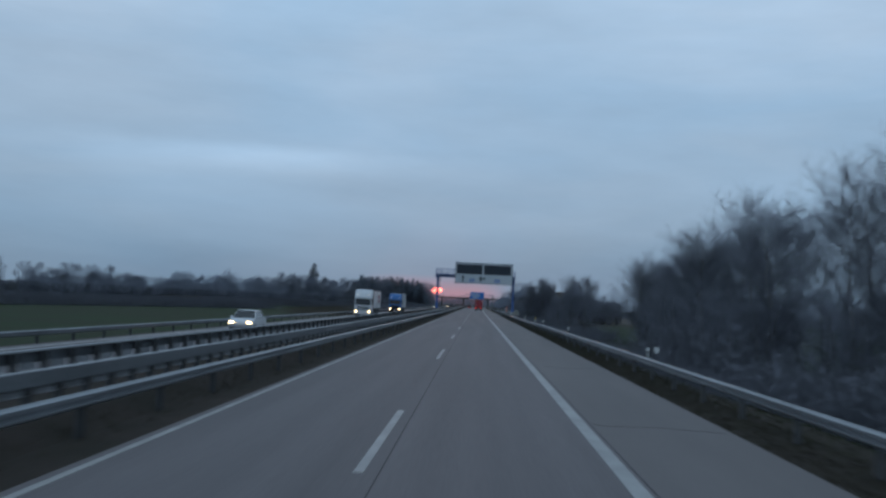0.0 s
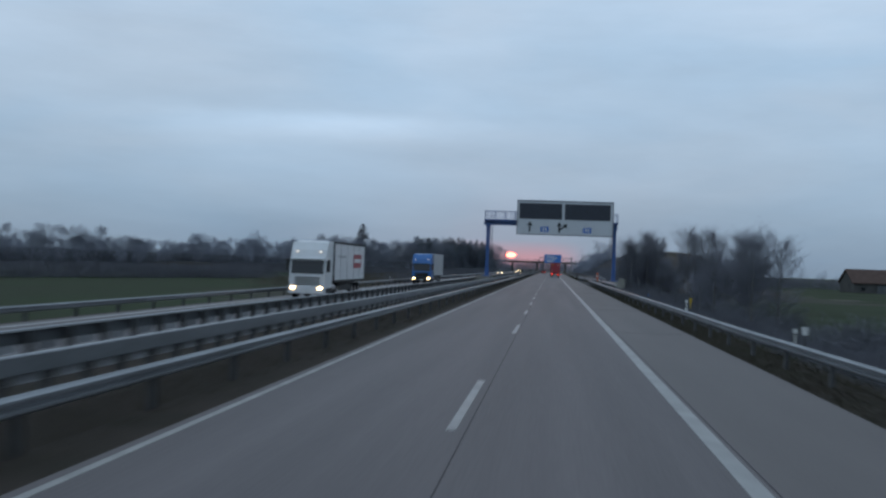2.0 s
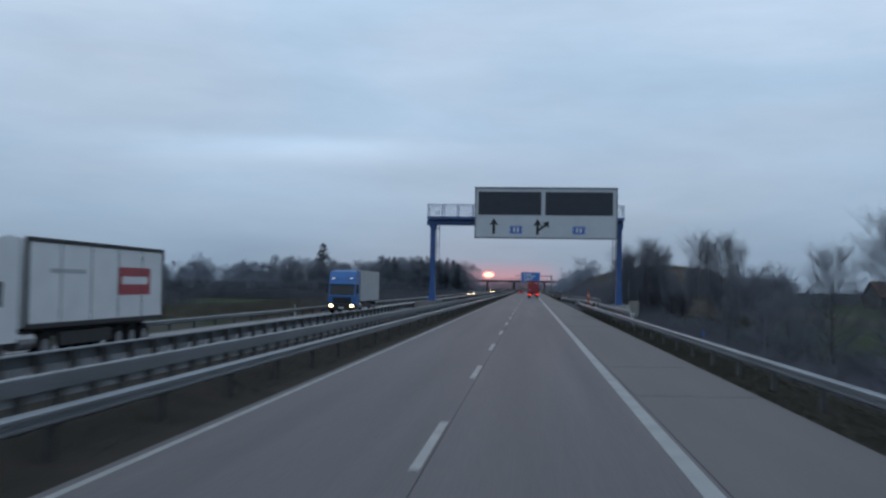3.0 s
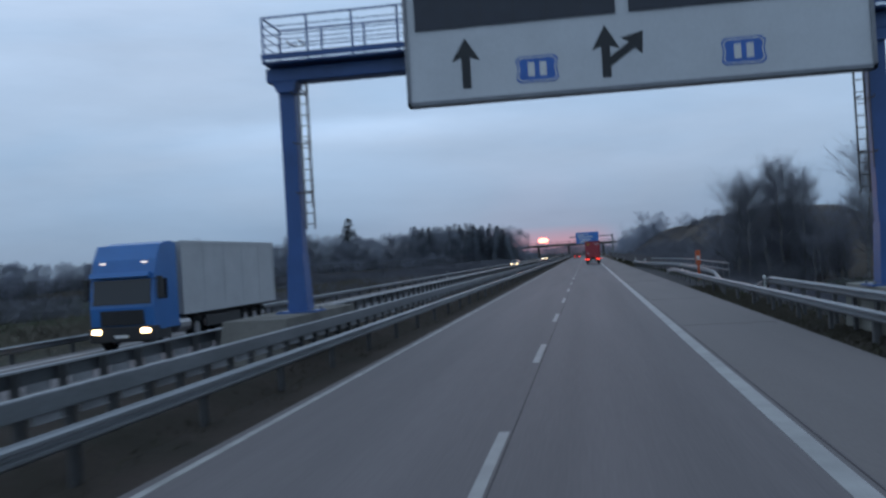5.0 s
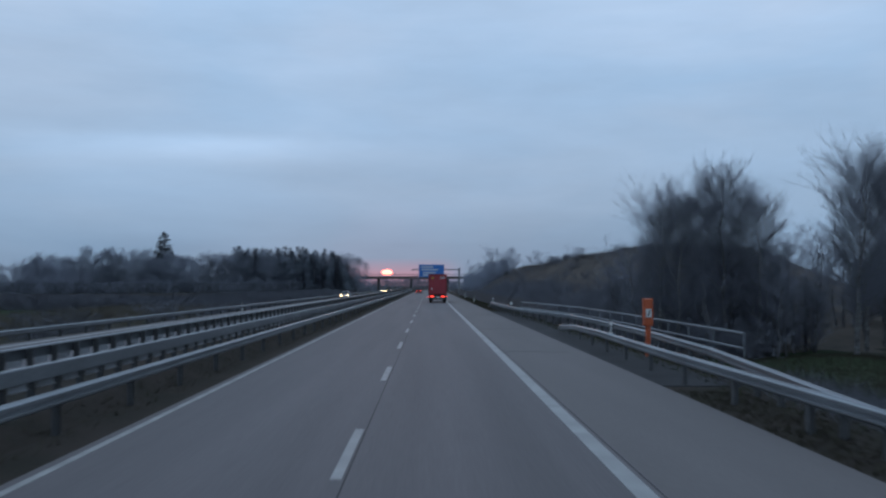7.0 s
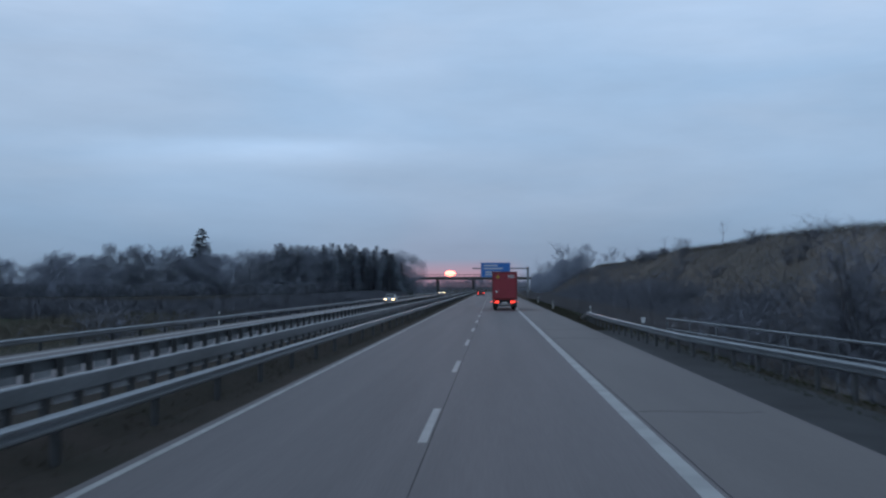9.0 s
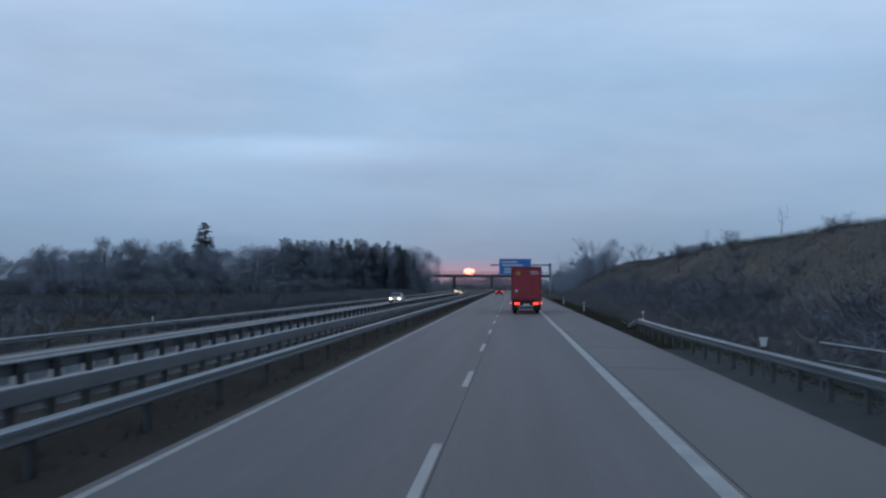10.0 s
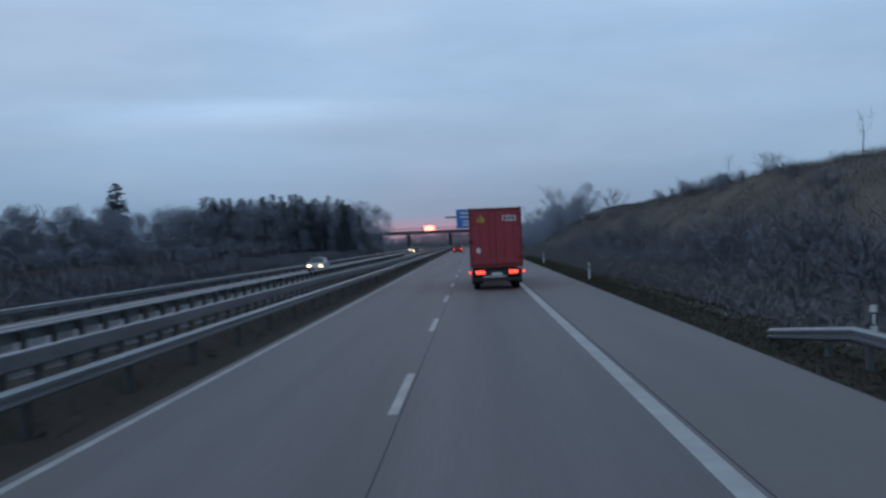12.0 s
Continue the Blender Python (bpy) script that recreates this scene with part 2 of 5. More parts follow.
M = dict(
    lane=material("lane_concrete", (0.115, 0.097, 0.098), 0.75, var=0.3, scale=0.9, fine=26, bump=0.25, stretch=(1, 0.03, 1)),
    shoulder=material("shoulder_concrete", (0.122, 0.104, 0.100), 0.78, var=0.22, scale=0.5, fine=30, bump=0.2, stretch=(1, 0.1, 1)),
    seam=material("joint_tar", (0.078, 0.071, 0.071), 0.9, var=0.3, scale=2),
    paint=material("road_paint", (0.30, 0.292, 0.283), 0.6, var=0.3, scale=1.2, fine=25, bump=0.1),
    wornpaint=material("worn_road_paint", (0.32, 0.31, 0.295), 0.7, var=0.35, scale=1.5, fine=25, bump=0.1),
    soil=material("verge_soil", (0.046, 0.036, 0.031), 0.95, var=0.4, scale=0.6, fine=9, bump=0.6, tint=(0.030, 0.027, 0.021)),
    gravel=material("median_gravel", (0.085, 0.08, 0.072), 0.95, var=0.4, scale=0.8, fine=14, bump=0.5),
    steel=material("galvanised_steel", (0.24, 0.255, 0.27), 0.46, 0.75, var=0.3, scale=1.2, fine=18, bump=0.06, stretch=(1, 0.25, 1)),
    plate=material("zinc_plate", (0.2, 0.205, 0.215), 0.6, 0.0, var=0.4, scale=1.5, fine=14, bump=0.05, per_object=0.25),
    # paler than the rail steel, to paint the sky's glint on its edge
    glintzinc=material("sky_glint_zinc", (0.36, 0.375, 0.39), 0.5, 0.3, var=0.3, scale=1.5, fine=18, bump=0.05, stretch=(1, 0.25, 1)),
    # darker steel, for the rail facing the oncoming lanes and barn gates
    darksteel=material("dark_steel", (0.13, 0.14, 0.15), 0.6, 0.6, var=0.35, scale=1.2, fine=18, bump=0.06, stretch=(1, 0.25, 1)),
    asphalt=material("dark_asphalt", (0.048, 0.048, 0.05), 0.85, var=0.3, scale=0.6, fine=30, bump=0.2),
    scrub=material("scrub_ground", (0.052, 0.047, 0.038), 0.95, var=0.45, scale=0.1, fine=2.0, bump=0.8, tint=(0.048, 0.050, 0.036)),
    bank=material("bank_ground", (0.15, 0.122, 0.103), 0.95, var=0.4, scale=0.13, fine=2.2, bump=0.5, tint=(0.066, 0.060, 0.054)),
    post=material("post_steel", (0.08, 0.08, 0.082), 0.8, 0.0, var=0.35, scale=3, fine=20, bump=0.1),
    blue=material("blue_steel", (0.028, 0.088, 0.25), 0.45, var=0.25, scale=0.8, fine=15, bump=0.05),
    sign=material("sign_white", (0.50, 0.52, 0.54), 0.5, var=0.12, scale=0.7, fine=12, bump=0.02),
    frame=material("sign_frame", (0.20, 0.21, 0.23), 0.5, 0.4, var=0.2),
    led=material("dark_display", (0.021, 0.026, 0.040), 0.45, var=0.25, scale=2, fine=60, bump=0.1),
    ink=material("arrow_ink", (0.02, 0.022, 0.025), 0.6, var=0.2),
    shield=material("shield_blue", (0.03, 0.125, 0.42), 0.5, var=0.15),
    concrete=material("cast_concrete", (0.29, 0.28, 0.25), 0.85, var=0.3, scale=0.9, fine=16, bump=0.3),
    plinth=material("plinth_concrete", (0.17, 0.16, 0.145), 0.9, var=0.35, scale=0.8, fine=14, bump=0.3),
    # concrete darkened for the bridge's backlit side; barn walls share it
    backlitconcrete=material("backlit_concrete", (0.10, 0.098, 0.095), 0.85, var=0.35, scale=0.5, fine=10, bump=0.3),
    bark=material("bark", (0.17, 0.165, 0.17), 0.95, var=0.4, scale=2, fine=14, bump=0.5, stretch=(1, 1, 0.3), per_object=0.25),
    birch=material("birch_bark", (0.23, 0.225, 0.225), 0.85, var=0.6, scale=2.5, fine=10, bump=0.3, stretch=(1, 1, 2.5), tint=(0.07, 0.065, 0.06)),
    # birch and alder twigs: bluish cast of the haze is in the colour
    finetwig=material("hazed_fine_twigs", (0.26, 0.27, 0.32), 0.95, var=0.25, scale=0.3, fine=3, bump=0, per_object=0.15, fuzz=0.9),
    # distance haze is put into the far twigs' pale blue colour
    twig=material("hazed_bare_twigs", (0.37, 0.40, 0.48), 0.95, var=0.3, scale=0.4, fine=5, bump=0, per_object=0.2, fuzz=0.88),
    # shrub twigs take the same bluish haze cast, a little darker
    shrub=material("hazed_shrub_twigs", (0.185, 0.19, 0.22), 0.95, var=0.25, scale=0.3, fine=3, bump=0, per_object=0.18, fuzz=0.92),
    bankscrub=material("bank_brush", (0.21, 0.2, 0.215), 0.95, var=0.35, scale=0.12, fine=2, bump=0, tint=(0.16, 0.145, 0.14), fuzz=0.92),
    brush=material("dry_brush", (0.15, 0.125, 0.10), 0.95, var=0.4, scale=0.1, fine=2, bump=0, tint=(0.10, 0.095, 0.075), fuzz=0.88),
    # green needles lifted to blue-grey: haze mixed into the base colour
    needle=material("hazed_fir_needles", (0.21, 0.24, 0.29), 0.9, var=0.35, scale=0.6, fine=6, bump=0, per_object=0.2, fuzz=0.85),
    drygrass=material("dry_grass", (0.16, 0.125, 0.095), 0.95, var=0.45, scale=0.25, fine=2, bump=0, tint=(0.085, 0.072, 0.058)),
    grass=material("grass_blades", (0.030, 0.040, 0.014), 0.9, var=0.4, scale=0.3, fine=2, bump=0, tint=(0.040, 0.036, 0.018)),
    turf=material("verge_turf", (0.042, 0.041, 0.026), 0.95, var=0.3, scale=0.35, fine=2, bump=0, tint=(0.055, 0.045, 0.034), fuzz=0.8),
    red=material("red_tarpaulin", (0.33, 0.034, 0.046), 0.5, var=0.2, scale=0.8, fine=10, bump=0.08),
    darkred=material("red_frame", (0.17, 0.014, 0.013), 0.5, var=0.2),
    white=material("white_coachwork", (0.62, 0.63, 0.64), 0.35, var=0.12, scale=1, fine=12, bump=0.02),
    silver=material("silver_tarpaulin", (0.36, 0.37, 0.38), 0.55, var=0.15, scale=0.8, fine=10, bump=0.08),
    cabblue=material("blue_coachwork", (0.025, 0.135, 0.36), 0.3, var=0.15, scale=1, fine=12, bump=0.02),
    chassis=material("black_chassis", (0.02, 0.02, 0.021), 0.7, var=0.3),
    rubber=material("tyre_rubber", (0.02, 0.02, 0.02), 0.9, var=0.3),
    glass=material("windscreen", (0.010, 0.012, 0.015), 0.08, var=0.1, bump=0),
    rim=material("wheel_rim", (0.35, 0.35, 0.36), 0.4, 0.8, var=0.2),
    orange=material("orange_plastic", (0.46, 0.085, 0.025), 0.5, var=0.2, scale=2),
    plastic=material("white_plastic", (0.62, 0.62, 0.6), 0.5, var=0.15, scale=4),
    black=material("black_plastic", (0.02, 0.02, 0.02), 0.5, var=0.2),
    tile=material("roof_tiles", (0.10, 0.066, 0.056), 0.85, var=0.3, scale=0.8, fine=8, bump=0.4),
    yellow=material("yellow_print", (0.45, 0.30, 0.03), 0.5, var=0.15),
    roadsign=material("road_sign_blue", (0.035, 0.17, 0.48), 0.5, var=0.12),
    tail=emitter("tail_lamp", (1.0, 0.05, 0.03), 3.6),
    lamp=emitter("head_lamp", (1.0, 0.70, 0.36), 9.0),
    marker=emitter("marker_lamp", (1.0, 0.9, 0.8), 0.8),
    sun=emitter("low_sun", (1.0, 0.17, 0.12), 7.0),
)


def ground_material():
    """Winter meadow: dull green patches into brown scrub ground."""
    m = material("meadow", (0.026, 0.043, 0.018), 0.95, var=0.5, scale=0.05, fine=1.2, bump=0.6, tint=(0.030, 0.034, 0.020))
    return m


M["meadow"] = ground_material()

# ---- shape helpers ----


def box(bm, x0, x1, y0, y1, z0, z1, bevel=0.0):
    v = [bm.verts.new((x, y, z)) for x in (x0, x1) for y in (y0, y1) for z in (z0, z1)]
    fs = [bm.faces.new([v[i] for i in f]) for f in ((0, 1, 3, 2), (4, 6, 7, 5), (0, 4, 5, 1), (2, 3, 7, 6), (0, 2, 6, 4), (1, 5, 7, 3))]
    if bevel:
        es = list({e for f in fs for e in f.edges})
        bmesh.ops.bevel(bm, geom=es, offset=bevel, segments=2, affect="EDGES", profile=0.6)
    return fs


def tube(bm, a, b, ra, rb=None, n=8, caps=True):
    a, b = Vector(a), Vector(b)
    rb = ra if rb is None else rb
    d = (b - a).normalized()
    u = d.orthogonal().normalized()
    w = d.cross(u)
    ring = [[bm.verts.new(p + (u * math.cos(k * math.tau / n) + w * math.sin(k * math.tau / n)) * r) for k in range(n)] for p, r in ((a, ra), (b, rb))]
    for k in range(n):
        bm.faces.new((ring[0][k], ring[0][(k + 1) % n], ring[1][(k + 1) % n], ring[1][k]))
    if caps:
        bm.faces.new(ring[0][::-1])
        bm.faces.new(ring[1])


def slab(bm, pts, axis, lo, hi):
    """A polygon given in the two other axes, pushed from lo to hi along axis (0, 1 or 2)."""
    def at(p, q):
        c = list(p)
        c.insert(axis, q)
        return bm.verts.new(c)
    a, b = [at(p, lo) for p in pts], [at(p, hi) for p in pts]
    bm.faces.new(a)
    bm.faces.new(b[::-1])
    k = len(pts)
    for i in range(k):
        bm.faces.new((a[i], b[i], b[(i + 1) % k], a[(i + 1) % k]))


def mesh_of(name, bm, mat, smooth=False):
    bmesh.ops.recalc_face_normals(bm, faces=bm.faces)
    me = bpy.data.meshes.new(name)
    bm.to_mesh(me)
    bm.free()
    me.materials.append(mat)
    if smooth:
        for p in me.polygons:
            p.use_smooth = True
    return me


def part(name, bm, mat, parent=None, label="", at=None, smooth=False):
    me = bm if isinstance(bm, bpy.types.Mesh) else mesh_of(name, bm, mat, smooth)
    ob = new(name, me)
    if parent:
        ob.parent = parent
    if at is not None:
        ob.matrix_basis = at if isinstance(at, Matrix) else Matrix.Translation(at)
    return tagged(ob, label)


def thing(name, label, category, at=None, group="", kind=""):
    ob = tagged(new(name), label, category, group, kind)
    if at is not None:
        ob.matrix_basis = at if isinstance(at, Matrix) else Matrix.Translation(at)
    return ob


def one(f, *a, **k):
    """A bmesh filled by one call of a helper."""
    bm = bmesh.new()
    f(bm, *a, **k)
    return bm


# ---- the ground, one sheet to the horizon ----


def smooth(a, b, v):
    k = min(1.0, max(0.0, (v - a) / (b - a)))
    return k * k * (3 - 2 * k)


def ground_z(x, y):
    if -4.6 <= x <= 7.0:
        return -0.12
    if x < 0:
        z = -0.12 + 0.32 * smooth(-4.8, -5.6, x)
        z -= 0.58 * smooth(-8.3, -9.6, x)
        z -= 1.38 * smooth(-19.5, -24, x)
        return z
    # verge, ditch, then the bank that rises on the far stretch
    z = -0.12 - 1.5 * smooth(9.2, 13.5, x)
    rise = smooth(172, 226, y) * (1 - smooth(400, 520, y))
    top = 7.45 + 0.15 * math.sin(y * 0.05) + 0.15 * math.sin(y * 0.13 + 1)
    z += rise * ((top + 1.5) * smooth(10.5, 30, x) - (top + 1.0) * smooth(35, 52, x))
    n = noise.noise((x * 0.15, y * 0.15, 0.0))
    return z + n * 0.35 * smooth(9, 13, x)


def spaced(cuts):
    out = []
    for a, b, step in cuts:
        k = max(1, round((b - a) / step))
        out += [a + (b - a) * i / k for i in range(k)]
    return out + [cuts[-1][1]]


def make_ground():
    xs = spaced([(-3000, -600, 600), (-600, -200, 100), (-200, -60, 20), (-60, -20, 4), (-20, -4.6, 0.5), (-4.6, 7.0, 5.8), (7.0, 36, 0.7), (36, 120, 6), (120, 600, 80), (600, 3000, 600)])
    ys = spaced([(-900, -200, 100), (-200, -100, 10), (-100, 420, 2.2), (420, 700, 10), (700, 1500, 100), (1500, 3500, 500)])
    verts = [(x, y, ground_z(x, y)) for y in ys for x in xs]
    w = len(xs)
    faces = [(j * w + i, j * w + i + 1, j * w + i + w + 1, j * w + i + w) for j in range(len(ys) - 1) for i in range(w - 1)]
    me = bpy.data.meshes.new("ground")
    me.from_pydata(verts, [], faces)
    for m in ("meadow", "soil", "bank", "scrub"):
        me.materials.append(M[m])
    for p in me.polygons:
        p.use_smooth = True
        x, y, _ = p.center
        w = 14 * noise.noise((x * 0.05, y * 0.05, 2.0)) + 5 * noise.noise((x * 0.3, y * 0.3, 5.0))
        if -19.6 < x < 12:
            p.material_index = 1
        elif 12 <= x < 56 + w and y > 174 + 0.8 * w:
            p.material_index = 2
        elif 27 < x < 56 + w and y > 140 + w:
            p.material_index = 3
        elif (-170 < x < -19 and y > 300 + 2 * w) or (-40 + w < x < -19 and y > 100 + 3 * w):
            p.material_index = 3
    tagged(new("ground", me), "dull green winter meadow with brown scrubby bank", "ground", kind="structure")


make_ground()

Y0, Y1 = -160.0, 560.0      # the motorway's stretch
XL, XR = -3.89, 3.76        # edge lines


def strip(name, x0, x1, z0, z1, mat, label, category, y0=Y0, y1=Y1, kind="structure"):
    ob = part(name, one(box, x0, x1, y0, y1, z0, z1), mat)
    return tagged(ob, label, category, kind=kind)


strip("road", -4.12, 4.02, -0.3, 0.0, M["lane"], "grey worn concrete carriageway of two lanes", "road")
strip("hard_shoulder", 4.02, 6.95, -0.3, -0.004, M["shoulder"], "pale concrete hard shoulder beside the carriageway", "road")
strip("verge", 6.95, 9.0, -0.4, -0.03, M["soil"], "dark soil verge with thin winter grass", "verge")
strip("median_edge", -5.55, -4.12, -0.4, -0.02, M["soil"], "dark brown soil strip along the median", "verge")
strip("oncoming_road", -18.0, -9.6, -0.6, -0.2, M["lane"], "grey concrete carriageway of the oncoming lanes", "road")
strip("lay_by", 6.95, 8.8, -0.3, -0.012, M["asphalt"], "dark asphalt patch beside the hard shoulder", "road", 138, 204)
for sx in (0.12, 3.98):
    strip("road_joint", sx - 0.009, sx + 0.009, -0.05, 0.004, M["seam"], "dark tarred joint between concrete lanes", "joint")


def line_mark(name, x, w, y0, y1, z, label, group="", mat="paint"):
    ob = part(name, one(box, x - w / 2, x + w / 2, y0, y1, z - 0.02, z + 0.006), M[mat])
    return tagged(ob, label, "road marking", group, "structure")


line_mark("edge_line", XL, 0.13, Y0, Y1, 0, "white painted edge line, worn and grey", mat="wornpaint")
line_mark("edge_line", XR, 0.27, Y0, Y1, 0, "broad white painted edge line along the shoulder")
line_mark("edge_line", -10.2, 0.15, Y0, Y1, -0.2, "white painted edge line of the oncoming lanes")
line_mark("edge_line", -17.2, 0.3, Y0, Y1, -0.2, "white painted edge line of the oncoming lanes")
# the lane line: long dashes on the open stretch, shorter ones towards the junction
DASHES = [(-147, 8), (-123, 8), (-99, 8), (-75.5, 8), (-47.2, 8.7), (-22.6, 7.4), (1.9, 6.4), (23.4, 5.4), (38.6, 4.6), (51.6, 4.3)]
DASHES += [(12.658 * k, 4.286) for k in range(5, 60)]
for y, ln in DASHES:
    line_mark("lane_dash", -0.18 * (1 - smooth(-15, 25, y)), 0.15, y, y + ln, 0, "white painted dash of the lane line", "lane dashes")
for k in range(-9, 50):
    line_mark("lane_dash", -13.6, 0.15, k * 12.66, k * 12.66 + 4.3, -0.2, "white painted dash of the oncoming lane line", "oncoming lane dashes")

# ---- guard rails ----
W_BEAM = [(0.0, 0.0), (0.02, 0.03), (0.075, 0.055), (0.075, 0.105), (0.02, 0.135), (0.02, 0.175), (0.075, 0.205), (0.075, 0.255), (0.02, 0.28), (0.0, 0.31)]


# closed box rail: flat face, lower edge drawn in, chamfered top edge
BOX_BEAM = [(0.0, 0.0), (0.05, 0.0), (0.06, 0.012), (0.06, 0.1), (0.06, 0.2), (0.06, 0.27), (0.06, 0.286), (0.05, 0.3), (0.03, 0.312), (-0.03, 0.315)]
BACK_BEAM = BOX_BEAM[:-1] + [(-0.035, 0.31), (-0.06, 0.285)]


def beam_bmesh(path, face, profile):
    """A beam along a path of (x, y, z of the top); face: +1 bulges to +x."""
    bm = bmesh.new()
    rows = []
    for x, y, z in path:
        outer = [bm.verts.new((x + face * (0.03 + dx), y, z - 0.27 + dz * 0.87)) for dx, dz in profile]
        inner = [bm.verts.new((x + face * (0.022 + dx), y, z - 0.27 + dz * 0.87)) for dx, dz in profile]
        rows.append(outer + inner[::-1])
    k = len(rows[0])
    for a, b in zip(rows, rows[1:]):
        for i in range(k):
            bm.faces.new((a[i], a[(i + 1) % k], b[(i + 1) % k], b[i]))
    bm.faces.new(rows[0])
    bm.faces.new(rows[-1][::-1])
    return bm


def post_mesh():
    bm = bmesh.new()
    box(bm, -0.05, 0.05, -0.08, -0.07, -1.3, -0.03)
    box(bm, -0.05, 0.05, 0.07, 0.08, -1.3, -0.03)
    box(bm, -0.05, -0.042, -0.07, 0.07, -1.3, -0.03)
    return mesh_of("post", bm, M["post"])


POST = post_mesh()


def spacer_mesh():
    """Bracket plate below the beam, lips folded back."""
    bm = bmesh.new()
    box(bm, -0.01, 0.0, -0.38, 0.38, -0.41, -0.262)
    box(bm, 0.0, 0.05, -0.36, 0.36, -0.40, -0.392)
    return mesh_of("spacer", bm, M["plate"])


SPACER = spacer_mesh()


def guard_rail(label, path, face, step=1.5, first=None, mat="steel", spacers=False, profile=W_BEAM, edge=False):
    rail = thing("guard_rail", label, "guard rail")
    part("beam", beam_bmesh(path, face, profile), M[mat], rail)
    if edge:
        # added pale strip that draws the sky highlight along the beam's top
        bm = bmesh.new()
        for (xa, ya, za), (xb, yb, zb) in zip(path, path[1:]):
            slab(bm, [(xa + face * 0.028, za - 0.016), (xa + face * 0.096, za - 0.016), (xa + face * 0.088, za + 0.012), (xa + face * 0.034, za + 0.012)], 1, ya, yb)
        part("top_edge", bm, M["glintzinc"], rail, "pale strip for the sky glint on the top edge")
    y, seg = path[0][1] + 0.4 if first is None else first, 0
    while y < path[-1][1]:
        while path[seg + 1][1] < y:
            seg += 1
        a, b = path[seg], path[seg + 1]
        k = (y - a[1]) / (b[1] - a[1])
        part("post", POST, None, rail, at=(a[0] + (b[0] - a[0]) * k - face * 0.03, y, a[2] + (b[2] - a[2]) * k))
        if spacers and y + step < path[-1][1]:
            part("spacer", SPACER, None, rail, at=(a[0], y + step / 2, a[2]))
        y += step


def straight(x, z, y0, y1, step=20.0):
    return [(x, y, z) for y in spaced([(y0, y1, step)])]


guard_rail("galvanised W-beam guard rail on the median edge", straight(-5.0, 0.75, -110, 330), 1, 4.0)
for ya, yb, first in ((-110, 90, -109.78), (90, 330, 90.62)):
    guard_rail("galvanised box-beam guard rail with bracket plates on the median", straight(-5.85, 1.05, ya, yb), 1, 1.2, first, "steel", True, BOX_BEAM, True)
guard_rail("galvanised box-beam guard rail facing the oncoming lanes", straight(-8.15, 1.03, -110, 330), -1, 1.475, -109.52, "darksteel", True, BACK_BEAM, True)
for rx, rz, rf in ((-5.0, 0.75, 1), (-5.85, 1.05, 1), (-8.15, 1.03, -1), (-18.7, 0.35, 1)):
    guard_rail("galvanised guard rail running on towards the bridge", straight(rx, rz, 330.2, 505), rf, 4.0, profile=W_BEAM if rz < 1 else BOX_BEAM, edge=rz > 1)
guard_rail("galvanised W-beam guard rail beyond the oncoming lanes", straight(-18.7, 0.35, -110, 330), 1, 4.0)
E1 = straight(7.95, 0.75, -130, 0) + straight(7.6, 0.75, 20, 128) + [(7.6, 140, 0.75), (7.9, 152, 0.72), (8.15, 160, 0.6), (8.2, 165.5, 0.35)]
guard_rail("galvanised W-beam guard rail on the shoulder, sloped down at its end", E1, -1, 4.0)
guard_rail("branching W-beam guard rail leading to the culvert railing", [(7.7, 127.5, 0.7), (8.4, 134, 0.72), (9.1, 141, 0.75), (9.6, 150, 0.75), (9.75, 162, 0.75), (9.6, 171, 0.75), (8.9, 178, 0.75), (8.15, 185, 0.76), (7.8, 194, 0.77), (7.65, 204, 0.76), (7.7, 212, 0.75), (7.95, 218.4, 0.7), (8.0, 223.5, 0.2)], -1, 2.0)
guard_rail("raised second guard rail before the gantry footing", [(7.95, 85.5, 0.45), (8.1, 89, 1.08), (8.1, 104, 1.1), (8.1, 117, 1.08), (7.95, 121, 0.5)], -1, 2.0)

# ---- sign gantry ----


